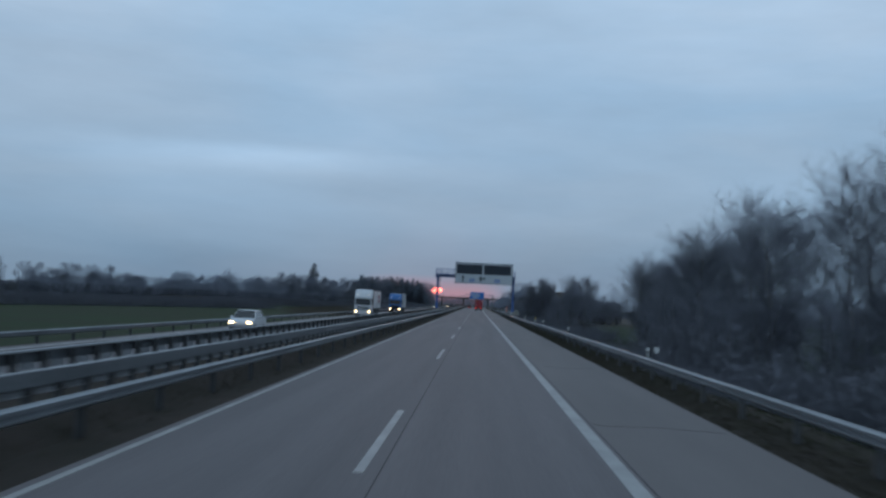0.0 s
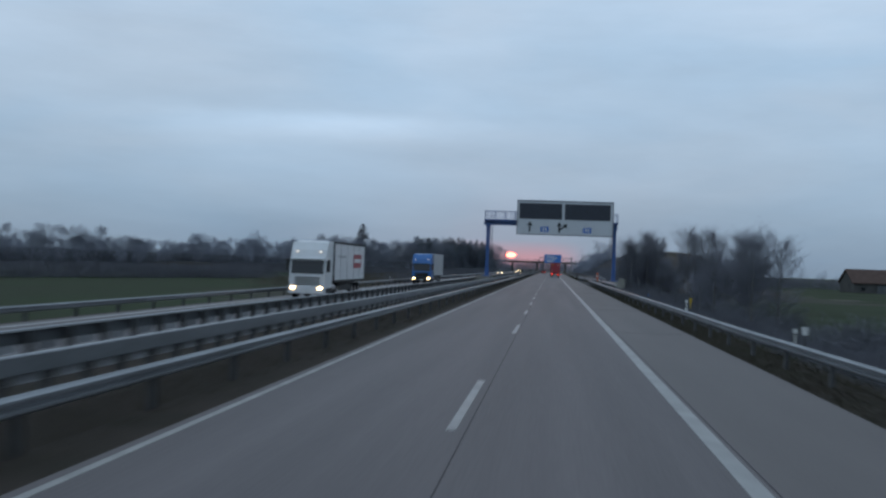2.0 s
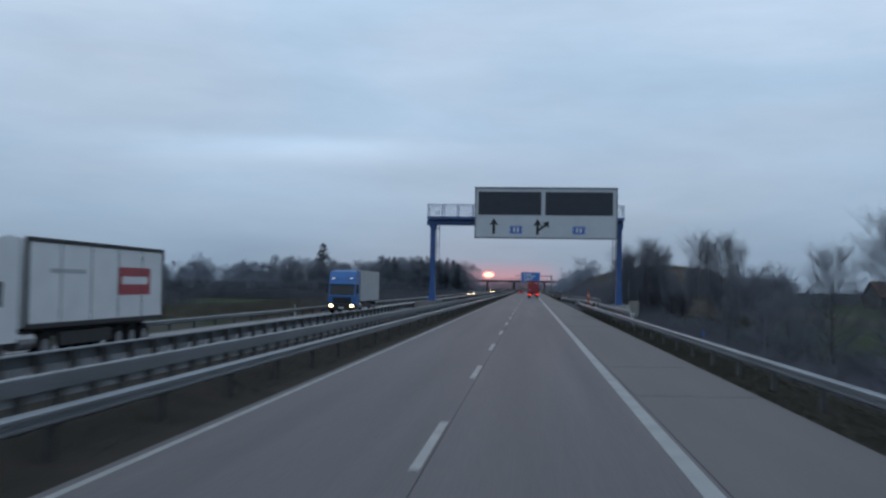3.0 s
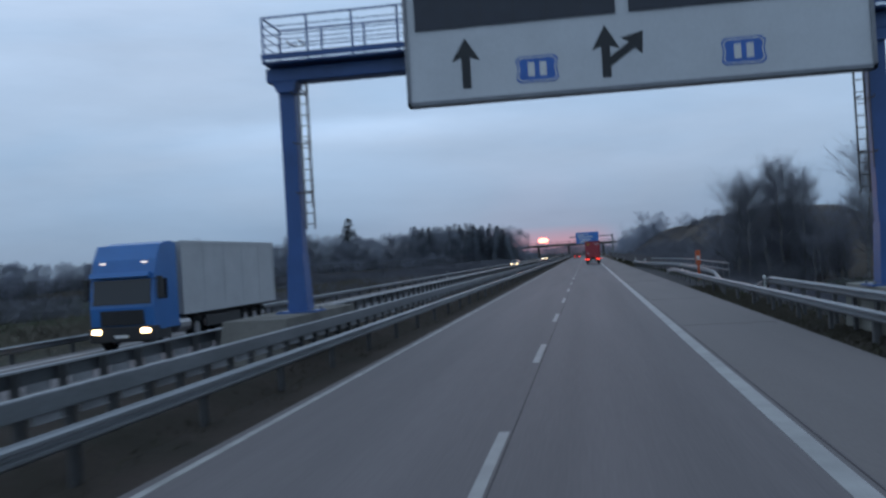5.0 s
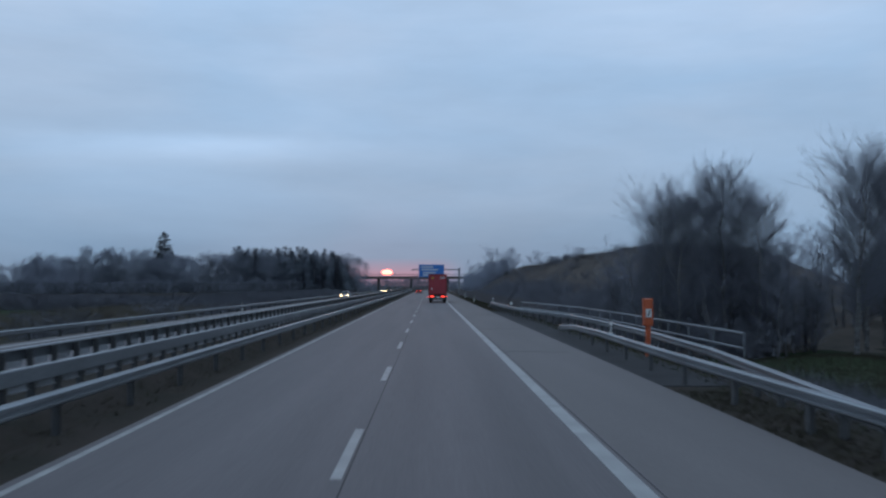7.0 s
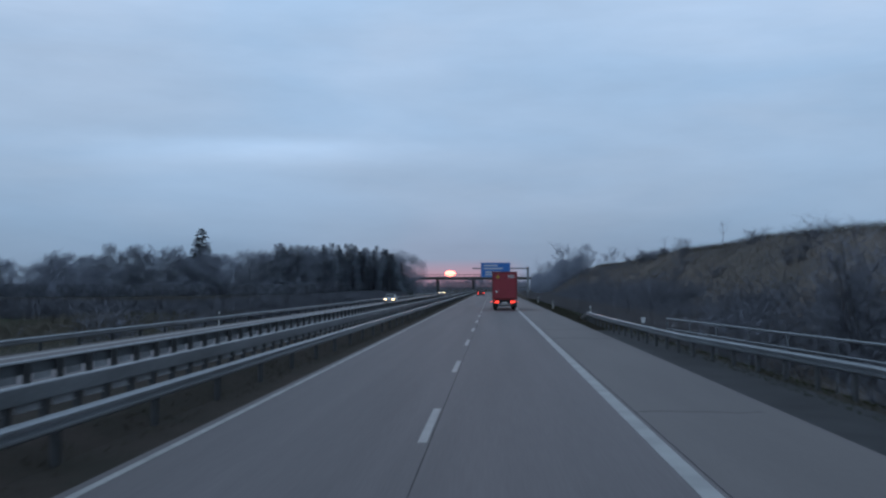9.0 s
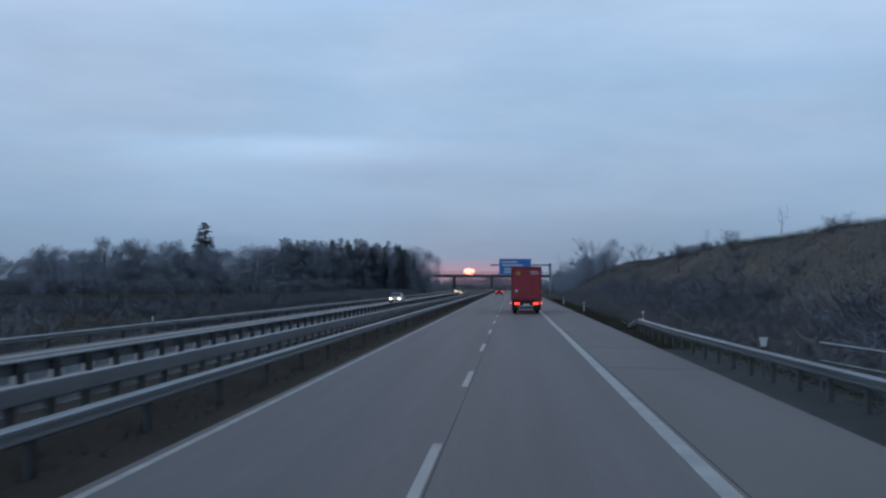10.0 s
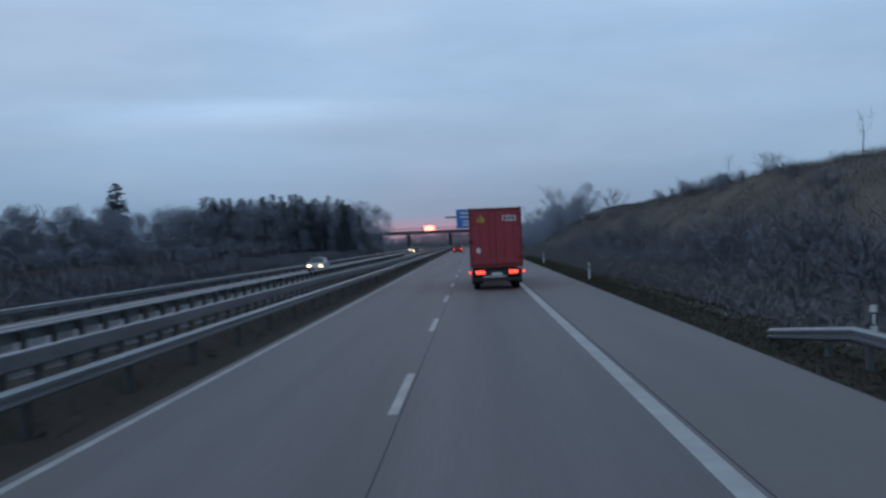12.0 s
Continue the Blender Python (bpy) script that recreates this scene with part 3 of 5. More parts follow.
def gantry():
    g = thing("sign_gantry", "blue steel sign gantry with a white variable direction sign", "sign gantry", (0, 104.5, 0))
    post_l, post_r, base = -6.53, 8.74, 1.25
    for px, z0 in ((post_l, base), (post_r, 1.15)):
        shaft = [(px - 0.21, 0.25), (px + 0.21, 0.25), (px + 0.21, 0.65), (px - 0.21, 0.65)]
        post = part("post", one(slab, shaft, 2, z0 + 1.5, 7.62), M["blue"], g)
        foot = [(px - 0.28, z0 + 0.05), (px + 0.28, z0 + 0.05), (px + 0.215, z0 + 1.6), (px - 0.215, z0 + 1.6)]
        part("post_foot", one(slab, foot, 1, 0.15, 0.75), M["blue"], post)
        head = [(px - 0.22, 7.25), (px + 0.22, 7.25), (px + 0.34, 7.55), (px - 0.34, 7.55)]
        part("post_head", one(slab, head, 1, 0.12, 0.78), M["blue"], post)
        part("base_plate", one(box, px - 0.55, px + 0.55, -0.05, 0.95, z0, z0 + 0.05), M["blue"], post)
        for bx in (-0.45, 0.45):
            for by in (0.08, 0.82):
                part("bolt", one(tube, (px + bx, by, z0 + 0.04), (px + bx, by, z0 + 0.12), 0.04, n=6), M["steel"], post)
    part("crossbeam", one(box, post_l - 0.5, post_r + 0.3, 0.1, 0.8, 7.54, 7.92, 0.03), M["blue"], g)
    for yy in (-0.34, 1.24):
        part("kick_board", one(box, post_l - 0.45, post_r + 0.35, yy - 0.02, yy + 0.02, 8.06, 8.22), M["blue"], g)
    bm = bmesh.new()
    box(bm, post_l - 0.45, post_r + 0.35, -0.3, 1.2, 7.97, 8.03)
    part("walkway", bm, M["blue"], g)
    # railing of the walkway, front and back
    for yy in (-0.3, 1.2):
        rl = part("walkway_railing", one(tube, (post_l - 0.4, yy, 9.2), (post_r + 0.3, yy, 9.2), 0.028, n=6), M["blue"], g)
        for z in (8.46, 8.72, 8.96):
            part("rail_bar", one(tube, (post_l - 0.4, yy, z), (post_r + 0.3, yy, z), 0.016, n=5), M["blue"], rl)
        for k in range(14):
            x = post_l - 0.4 + k * (post_r - post_l + 0.7) / 13
            part("rail_post", one(box, x - 0.025, x + 0.025, yy - 0.02, yy + 0.02, 7.96, 9.2), M["blue"], rl)
    for x in (post_l - 0.4, post_r + 0.3):
        rl = part("end_railing", one(tube, (x, -0.3, 9.2), (x, 1.2, 9.2), 0.028, n=6), M["blue"], g)
        for z in (8.46, 8.72, 8.96):
            part("rail_bar", one(tube, (x, -0.3, z), (x, 1.2, z), 0.016, n=5), M["blue"], rl)
    # caged ladders beside the posts
    for x, zb in ((post_l + 0.40, 3.5), (post_r - 0.40, 3.5)):
        lad = part("ladder", one(tube, (x - 0.12, 0.5, zb), (x - 0.12, 0.5, 8.1), 0.025, n=6), M["post"], g)
        part("stringer", one(tube, (x + 0.12, 0.5, zb), (x + 0.12, 0.5, 8.1), 0.025, n=6), M["post"], lad)
        for k in range(15):
            z = zb + 0.15 + k * 0.3
            part("rung", one(tube, (x - 0.12, 0.5, z), (x + 0.12, 0.5, z), 0.014, n=5), M["post"], lad)
        for k in range(4):
            z = zb + 1.0 + k * 1.35
            bm = bmesh.new()
            pts = [(x + 0.22 * math.sin(a), 0.5 - 0.38 * (1 - math.cos(a)) - 0.02, z) for a in [math.pi * (-0.75 + 0.25 * i) for i in range(7)]]
            for p, q in zip(pts, pts[1:]):
                tube(bm, p, q, 0.02, n=5)
            part("cage_hoop", bm, M["post"], lad)
        part("cage_bar", one(tube, (x + 0.16, 0.2, zb + 0.6), (x + 0.16, 0.2, 8.2), 0.014, n=5), M["post"], lad)
    # the sign: cabinet, frame, two dark displays, arrows and shields
    x0, x1, z0, z1 = -2.98, 8.45, 6.53, 10.54
    sign = part("sign_panel", one(box, x0, x1, -0.55, -0.12, z0, z1, 0.02), M["sign"], g, "white direction sign panel with a dark frame")
    bm = bmesh.new()
    for a in ((x0 - 0.06, x1 + 0.06, z1 - 0.02, z1 + 0.1), (x0 - 0.06, x1 + 0.06, z0 - 0.08, z0 + 0.02), (x0 - 0.06, x0 + 0.04, z0 - 0.08, z1 + 0.1), (x1 - 0.04, x1 + 0.06, z0 - 0.08, z1 + 0.1)):
        box(bm, a[0], a[1], -0.6, -0.1, a[2], a[3])
    part("frame", bm, M["frame"], sign)
    for a, b in ((-2.74, 2.37), (2.70, 8.14)):
        led = part("display", one(box, a, b, -0.59, -0.5, 8.37, 10.26, 0.01), M["led"], sign, "switched-off dark display")
        bm = bmesh.new()
        for k in range(1, 6):
            x = a + (b - a) * k / 6
            box(bm, x - 0.008, x + 0.008, -0.594, -0.58, 8.37, 10.26)
        part("module_joint", bm, M["black"], led)
    f0, f1 = -0.562, -0.54

    def flat(name, pts, mat, parent, a=f0, b=f1):
        return part(name, one(slab, pts, 1, a, b), mat, parent)
    flat("arrow", [(-1.58, 6.80), (-1.36, 6.80), (-1.36, 7.60), (-1.10, 7.50), (-1.47, 8.10), (-1.84, 7.50), (-1.58, 7.60)], M["ink"], sign)
    fork = flat("fork_arrow", [(1.97, 6.78), (2.19, 6.78), (2.19, 7.56), (2.43, 7.48), (2.08, 8.10), (1.73, 7.48), (1.97, 7.56)], M["ink"], sign)
    flat("branch", [(2.19, 7.05), (2.19, 7.30), (2.66, 7.62), (2.46, 7.74), (3.02, 7.88), (2.98, 7.30), (2.80, 7.46)], M["ink"], fork)
    for cx in (0.34, 5.42):
        w, h, z = 0.54, 0.34, 7.15
        c = 0.10
        rim = [(cx - w, z - h + c), (cx - w + c, z - h), (cx + w - c, z - h), (cx + w, z - h + c), (cx + w - 0.05, z), (cx + w, z + h - c), (cx + w - c, z + h), (cx - w + c, z + h), (cx - w, z + h - c), (cx - w + 0.05, z)]
        sh = flat("route_shield", rim, M["shield"], sign)
        # white line inside the rim
        bm = bmesh.new()
        small = [(cx + (p - cx) * 0.9, z + (q - z) * 0.86) for p, q in rim]
        for p, q in zip(small, small[1:] + small[:1]):
            d = Vector((q[0] - p[0], q[1] - p[1])).normalized() * 0.014
            slab(bm, [(p[0] - d.y, p[1] + d.x), (q[0] - d.y, q[1] + d.x), (q[0] + d.y, q[1] - d.x), (p[0] + d.y, p[1] - d.x)], 1, f0 - 0.006, f0 + 0.004)
        part("shield_line", bm, M["plastic"], sh)
        # the route number, too blurred to read: two plain bars
        for x in (cx - 0.15, cx + 0.15):
            part("number_bar", one(box, x - 0.085, x + 0.085, f0 - 0.008, f0 + 0.004, z - 0.18, z + 0.18, 0.003), M["plastic"], sh)
    # feet
    part("median_plinth", one(slab, [(-3.2, -0.1), (-2.6, 1.25), (4.2, 1.25), (4.8, -0.1)], 0, -7.6, -5.98), M["plinth"], g, "weathered concrete plinth")
    part("shoulder_footing", one(slab, [(-2.0, -1.6), (-1.5, 1.15), (2.6, 1.15), (3.2, -1.6)], 0, 8.25, 10.0), M["concrete"], g, "pale concrete footing")


gantry()


def concrete_block(x0, x1, y0, y1, z1, label):
    ob = part("switch_cabinet", one(box, x0, x1, y0, y1, -0.9, z1, 0.04), M["concrete"])
    tagged(ob, label, "cabinet")


# ---- vehicles ----


def wheel(parent, x, y, r=0.5, w=0.3, z=None):
    tyre = part("wheel", one(tube, (x - w / 2, y, r), (x + w / 2, y, r), r, n=18), M["rubber"], parent)
    part("rim", one(tube, (x - w / 2 - 0.01, y, r), (x + w / 2 + 0.01, y, r), r * 0.55, n=14), M["rim"], tyre)


def trailer_box(t, y0, y1, body, mat, edge, z0=1.15, z1=4.0):
    """Box body from y0 to y1 with corner posts, roof rails and side slats."""
    b = part("trailer_body", one(box, -1.25, 1.25, y0, y1, z0, z1, 0.04), mat, t, body)
    for x in (-1.24, 1.24):
        for y in (y0 + 0.06, y1 - 0.06):
            part("corner_post", one(box, x - 0.04, x + 0.04, y - 0.07, y + 0.07, z0, z1), edge, b)
        part("roof_rail", one(box, x - 0.035, x + 0.035, y0, y1, z1 - 0.13, z1 + 0.02), edge, b)
        part("side_sill", one(box, x - 0.03, x + 0.03, y0, y1, z0 - 0.02, z0 + 0.14), edge, b)
    part("chassis_beam", one(box, -0.5, 0.5, y0 + 0.2, y1 - 0.2, 0.75, 1.13), M["chassis"], t)
    return b


def lorry_ahead(at):
    """Seen from behind: rear at y = 0."""
    t = thing("articulated_lorry", "red curtain-sided lorry seen from behind, tail lights lit", "lorry", at)
    b = trailer_box(t, 0.0, 12.0, "", M["red"], M["darkred"])
    for x0, x1 in ((-1.16, -0.02), (0.02, 1.16)):
        d = part("rear_door", one(box, x0, x1, -0.05, 0.0, 1.3, 3.86, 0.012), M["red"], b)
        for z in (1.6, 2.4, 3.2, 3.7):
            xx = x0 + 0.05 if x0 < -0.5 else x1 - 0.05
            part("hinge", one(box, xx - 0.07, xx + 0.07, -0.075, -0.04, z - 0.04, z + 0.04), M["darkred"], d)
        for fx in (0.35, 0.75):
            x = x0 + (x1 - x0) * fx
            part("lock_bar", one(tube, (x, -0.075, 1.32), (x, -0.075, 3.84), 0.018, n=6), M["red"], d)
    part("header", one(box, -1.22, 1.22, -0.06, 0.0, 3.87, 4.0), M["darkred"], b)
    part("sill_bar", one(box, -1.25, 1.25, -0.08, 0.05, 1.1, 1.28), M["darkred"], b)
    part("company_plate", one(box, 0.35, 1.0, -0.062, -0.04, 3.35, 3.62), M["plastic"], b, "pale lettering panel, unreadable")
    for k in range(3):
        part("lettering_bar", one(box, 0.42 + k * 0.19, 0.56 + k * 0.19, -0.07, -0.058, 3.42, 3.55), M["darkred"], b)
    part("emblem", one(slab, [(-0.85, 3.3), (-0.55, 3.3), (-0.5, 3.45), (-0.7, 3.68), (-0.9, 3.45)], 1, -0.062, -0.04), M["yellow"], b)
    part("sticker", one(tube, (-0.83, -0.062, 1.95), (-0.83, -0.04, 1.95), 0.13, n=16), M["plastic"], b)
    bumper = part("rear_bumper", one(box, -1.2, 1.2, -0.05, 0.15, 0.45, 0.62, 0.02), M["chassis"], t)
    panel = part("lamp_panel", one(box, -1.22, 1.22, -0.04, 0.1, 0.72, 1.02, 0.02), M["chassis"], t)
    for sx in (-1, 1):
        part("tail_light", one(box, sx * 0.8 - 0.21, sx * 0.8 + 0.21, -0.07, -0.03, 0.81, 0.96, 0.01), M["tail"], panel)
        part("side_marker", one(box, sx * 1.3 - 0.05, sx * 1.3 + 0.05, -0.05, 0.02, 0.86, 0.94), M["tail"], panel)
        part("mudflap", one(box, sx * 0.95 - 0.28, sx * 0.95 + 0.28, 0.5, 0.52, 0.3, 1.0), M["rubber"], t)
        for y in (1.6, 2.9, 4.2, 8.6):
            wheel(t, sx * 0.98, y)
        wheel(t, sx * 1.02, 12.9)
    part("number_plate", one(box, -0.26, 0.26, -0.06, -0.03, 0.74, 0.85), M["plastic"], panel)
    part("cab", one(box, -1.22, 1.22, 12.5, 14.2, 0.6, 3.6, 0.15), M["red"], t)
    return t


def lorry_oncoming(at, cab_mat, body_mat, edge, label, logo=False, low_mat=None):
    """Faces -y: the cab's front at y = 0."""
    low_mat = low_mat or cab_mat
    t = thing("articulated_lorry", label, "lorry", at)
    cab = part("cab", one(slab, [(0.0, 0.75), (-0.05, 1.6), (0.12, 2.65), (0.35, 3.35), (0.75, 3.9), (2.1, 3.95), (2.1, 0.75)], 0, -1.24, 1.24), cab_mat, t)
    part("windscreen", one(slab, [(-0.065, 1.72), (0.085, 2.62), (0.15, 2.6), (0.0, 1.72)], 0, -1.12, 1.12), M["glass"], cab)
    part("sun_visor", one(slab, [(-0.22, 2.72), (0.06, 2.68), (0.12, 2.86), (-0.12, 2.9)], 0, -1.15, 1.15), cab_mat, cab)
    grille = part("grille", one(box, -0.85, 0.85, -0.07, 0.0, 0.95, 1.5, 0.01), M["chassis"], cab)
    for k in range(4):
        part("grille_bar", one(box, -0.82, 0.82, -0.09, -0.06, 1.02 + k * 0.12, 1.06 + k * 0.12), low_mat, grille)
    bump = part("bumper", one(box, -1.25, 1.25, -0.18, 0.4, 0.35, 0.92, 0.06), low_mat, t)
    part("number_plate", one(box, -0.26, 0.26, -0.2, -0.17, 0.5, 0.61), M["plastic"], bump)
    for sx in (-1, 1):
        part("headlight", one(box, sx * 0.95 - 0.17, sx * 0.95 + 0.17, -0.22, -0.15, 0.66, 0.84, 0.02), M["lamp"], bump)
        part("roof_light", one(box, sx * 0.82 - 0.09, sx * 0.82 + 0.09, 0.22, 0.32, 3.2, 3.27), M["marker"], cab)
        arm = part("mirror", one(box, sx * 1.44 - 0.1, sx * 1.44 + 0.1, 0.05, 0.2, 1.9, 2.7, 0.03), M["black"], cab)
        part("mirror_arm", one(tube, (sx * 1.2, 0.12, 2.6), (sx * 1.44, 0.12, 2.6), 0.025, n=6), M["black"], arm)
        part("side_window", one(box, sx * 1.245 - 0.012, sx * 1.245 + 0.012, 0.35, 1.15, 1.85, 2.6), M["glass"], cab)
        part("door_step", one(box, sx * 1.2 - 0.06, sx * 1.2 + 0.06, 0.3, 1.3, 0.4, 0.72), M["chassis"], t)
        wheel(t, sx * 1.02, 0.95)
        wheel(t, sx * 0.98, 4.0)
        for y in (9.6, 10.8, 12.0):
            wheel(t, sx * 0.98, y)
        part("side_guard", one(box, sx * 1.18 - 0.02, sx * 1.18 + 0.02, 4.8, 8.8, 0.5, 0.95), M["chassis"], t)
        part("fuel_tank", one(tube, (sx * 0.95, 2.2, 0.75), (sx * 0.95, 3.2, 0.75), 0.3, n=12), M["rim"], t)
    body = trailer_box(t, 2.5, 13.6, "", body_mat, edge)
    for sx in (-1, 1):
        for k in range(1, 5):
            y = 2.5 + 11.1 * k / 5
            part("curtain_strap", one(box, sx * 1.255 - 0.008, sx * 1.255 + 0.008, y - 0.02, y + 0.02, 1.2, 3.85), edge, body)
    if logo:
        part("logo_panel", one(box, 1.25, 1.262, 9.2, 12.2, 2.15, 3.2), M["red"], body, "plain red emblem panel")
        part("logo_bar", one(box, 1.26, 1.27, 9.5, 11.9, 2.55, 2.85), M["white"], body)
        part("lettering_bar", one(box, 1.25, 1.262, 4.0, 6.5, 2.9, 3.05), M["silver"], body)
    part("air_deflector", one(slab, [(0.8, 3.85), (2.1, 3.9), (2.1, 4.02), (1.5, 4.0)], 0, -1.1, 1.1), cab_mat, cab)
    return t


def car(at, paint, label, towards=True, name="estate_car"):
    """Faces -y when towards; 4.4 m long."""
    t = thing(name, label, "car", at)
    body = bmesh.new()
    slab(body, [(0.0, 0.35), (-0.03, 0.6), (0.15, 0.78), (1.0, 0.92), (3.9, 0.98), (4.4, 0.9), (4.42, 0.4), (4.2, 0.28), (0.2, 0.26)], 0, -0.88, 0.88)
    bmesh.ops.bevel(body, geom=[e for e in body.edges], offset=0.06, segments=2, affect="EDGES")
    b = part("body", body, paint, t)
    cab = bmesh.new()
    lo = [(-0.8, 1.0), (0.8, 1.0), (0.8, 4.0), (-0.8, 4.0)]
    hi = [(-0.6, 1.75), (0.6, 1.75), (0.6, 3.5), (-0.6, 3.5)]
    vl, vh = [cab.verts.new((x, y, 0.9)) for x, y in lo], [cab.verts.new((x, y, 1.42)) for x, y in hi]
    for i in range(4):
        cab.faces.new((vl[i], vl[(i + 1) % 4], vh[(i + 1) % 4], vh[i]))
    cab.faces.new(vh)
    part("windows", cab, M["glass"], b)
    part("roof", one(box, -0.63, 0.63, 1.7, 3.55, 1.40, 1.46, 0.02), paint, b)
    for sx in (-1, 1):
        front = part("headlight", one(box, sx * 0.62 - 0.16, sx * 0.62 + 0.16, -0.05, 0.06, 0.56, 0.70, 0.02), M["lamp"] if towards else M["plastic"], b)
        part("tail_light", one(box, sx * 0.68 - 0.14, sx * 0.68 + 0.14, 4.36, 4.46, 0.68, 0.84, 0.02), M["tail"], b)
        for y in (0.85, 3.5):
            wheel(t, sx * 0.78, y, 0.31, 0.2)
        part("mirror", one(box, sx * 0.95 - 0.08, sx * 0.95 + 0.08, 1.2, 1.35, 0.92, 1.05, 0.02), paint, b)
        for ya, yb in ((1.25, 1.8), (3.95, 3.45)):
            part("pillar", one(tube, (sx * 0.79, ya - 0.2 if ya < 2 else ya, 0.9), (sx * 0.61, yb, 1.42), 0.035, n=5), paint, b)
    part("number_plate", one(box, -0.26, 0.26, -0.06, 0.0, 0.42, 0.53), M["plastic"], b)
    return t


lorry_ahead((2.35, 248, 0))
lorry_oncoming((-15.2, 51.5, -0.2), M["white"], M["white"], M["chassis"], "white oncoming lorry with a pale curtain-sided trailer, headlights lit", True)
lorry_oncoming((-15.6, 112.5, -0.2), M["cabblue"], M["silver"], M["silver"], "oncoming lorry with blue cab and grey trailer, headlights lit", low_mat=M["chassis"])
car((-14.9, -23, -0.2), M["white"], "silver-white oncoming estate car with lit headlights")
car((-15.2, 300, -0.2), M["silver"], "grey oncoming car, headlights lit, far down the road")
car((-11.9, 420, -0.2), M["chassis"], "dark oncoming car, headlights lit, far down the road")
car((-15.2, 455, -0.2), M["silver"], "grey oncoming car, headlights lit, far down the road")
ahead = car((-1.9, 395, 0), M["darkred"], "dark red car driving ahead, tail lights lit")
ahead.matrix_basis = pose(-1.9, 395, 0, 0, 0, 180)

# ---- bridge, far signs, sun ----


def overpass():
    o = thing("overpass", "grey concrete road bridge across the motorway, far ahead", "bridge", (0, 520, 0))
    part("deck", one(slab, [(-90, 5.0), (-90, 6.1), (60, 6.1), (60, 5.0)], 1, 0, 10), M["backlitconcrete"], o)
    for y in (0.1, 9.9):
        rl = part("parapet", one(box, -90, 60, y - 0.05, y + 0.05, 6.95, 7.03), M["post"], o)
        for k in range(76):
            part("baluster", one(box, -89.9 + k * 2, -89.82 + k * 2, y - 0.03, y + 0.03, 6.1, 6.97), M["post"], rl)
    for x in (-20.5, -6.6, 9.0):
        part("pier", one(box, x - 0.4, x + 0.4, 1.5, 8.5, -1, 5.0, 0.05), M["backlitconcrete"], o)


overpass()


def ramp_bank(x0, x1, name):
    """Earth ramp that carries the crossing road."""
    ob = part(name, one(slab, [(x0, 6.0), (x0, -1.5), (x1, -1.5)], 1, 518.5, 531.5), M["scrub"])
    tagged(ob, "dark earth ramp of the crossing road", "embankment", kind="structure")


ramp_bank(-30, -150, "embankment")
ramp_bank(16, 140, "embankment")


def blue_sign():
    s = thing("overhead_sign", "large blue motorway direction sign on a grey gantry, far ahead", "road sign", (0, 372, 0))
    p = part("sign_panel", one(box, -1.6, 5.1, -0.1, 0.1, 4.6, 7.9, 0.02), M["roadsign"], s)
    part("border", one(box, -1.66, 5.16, -0.08, 0.08, 4.54, 7.96), M["plastic"], p)
    for z, a, b in ((7.1, -1.0, 2.2), (6.4, -1.0, 3.4), (5.6, -0.6, 2.8), (5.0, -0.6, 1.8)):
        part("lettering_bar", one(box, a, b, -0.115, -0.095, z, z + 0.32), M["plastic"], p)
    for x in (9.2,):
        part("post", one(box, x - 0.25, x + 0.25, 0.2, 0.7, -1.2, 7.0), M["steel"], s)
    part("crossbeam", one(box, -3.6, 9.4, 0.2, 0.5, 6.45, 6.75), M["steel"], s)


blue_sign()
tagged(part("sun_disc", one(tube, (0, 0, 0), (0, 4, 0), 16, n=40), M["sun"], at=Matrix.LocRotScale(SUN_DIR * 3000, None, (1, 1, 0.5))), "red evening sun low on the horizon", "sun", kind="structure")

# ---- roadside things ----


def delineator(x, y, z, h=1.0, rail=None):
    """rail: the x of the guard rail that carries it, on a bracket."""
    d = thing("delineator_post", "white delineator post with a black band" + (" on the guard rail" if rail else ""), "delineator", (x, y, z), "delineators")
    part("post", one(slab, [(-0.06, -0.04), (0.06, -0.04), (0.0, 0.06)], 2, 0, h), M["plastic"], d)
    part("black_band", one(slab, [(-0.064, -0.045), (0.064, -0.045), (0.0, 0.066)], 2, h - 0.35, h - 0.12), M["black"], d)
    part("reflector", one(box, -0.025, 0.025, -0.052, -0.044, h - 0.33, h - 0.15), M["plastic"], d)
    if rail:
        part("bracket", one(box, rail - x - 0.01, -0.03, -0.03, 0.03, 0.06, 0.14), M["post"], d)


for x, y, h in ((7.8, 256.5, 1.0), (7.85, 293, 1.0)):
    delineator(x, y, -0.1, h)
for rail, y, top in ((7.95, 218, 1.1), (7.6, 116.4, 1.15), (7.86, 150.1, 1.1), (7.6, 84, 1.05), (7.6, 34, 1.2), (7.95, -20, 1.1), (7.95, -52, 1.1), (7.7, 14, 1.1)):
    delineator(rail + 0.12, y, 0.45, top - 0.45, rail)
for y in range(-110, 330, 110):
    delineator(-19.3, y, -0.4, 1.0)


def emergency_phone(at):
    p = thing("emergency_phone", "orange roadside emergency telephone pillar", "telephone", at)
    part("pillar", one(box, -0.085, 0.085, -0.07, 0.07, 0, 1.2, 0.02), M["orange"], p)
    head = part("housing", one(box, -0.17, 0.17, -0.14, 0.14, 1.15, 2.12, 0.04), M["orange"], p)
    part("panel", one(box, -0.1, 0.1, -0.155, -0.135, 1.45, 1.75), M["plastic"], head)
    part("handset", one(tube, (-0.03, -0.165, 1.5), (0.04, -0.165, 1.7), 0.022, n=6), M["black"], head)


emergency_phone((8.9, 148, -0.1))
emergency_phone((-20.0, 149.5, -0.45))


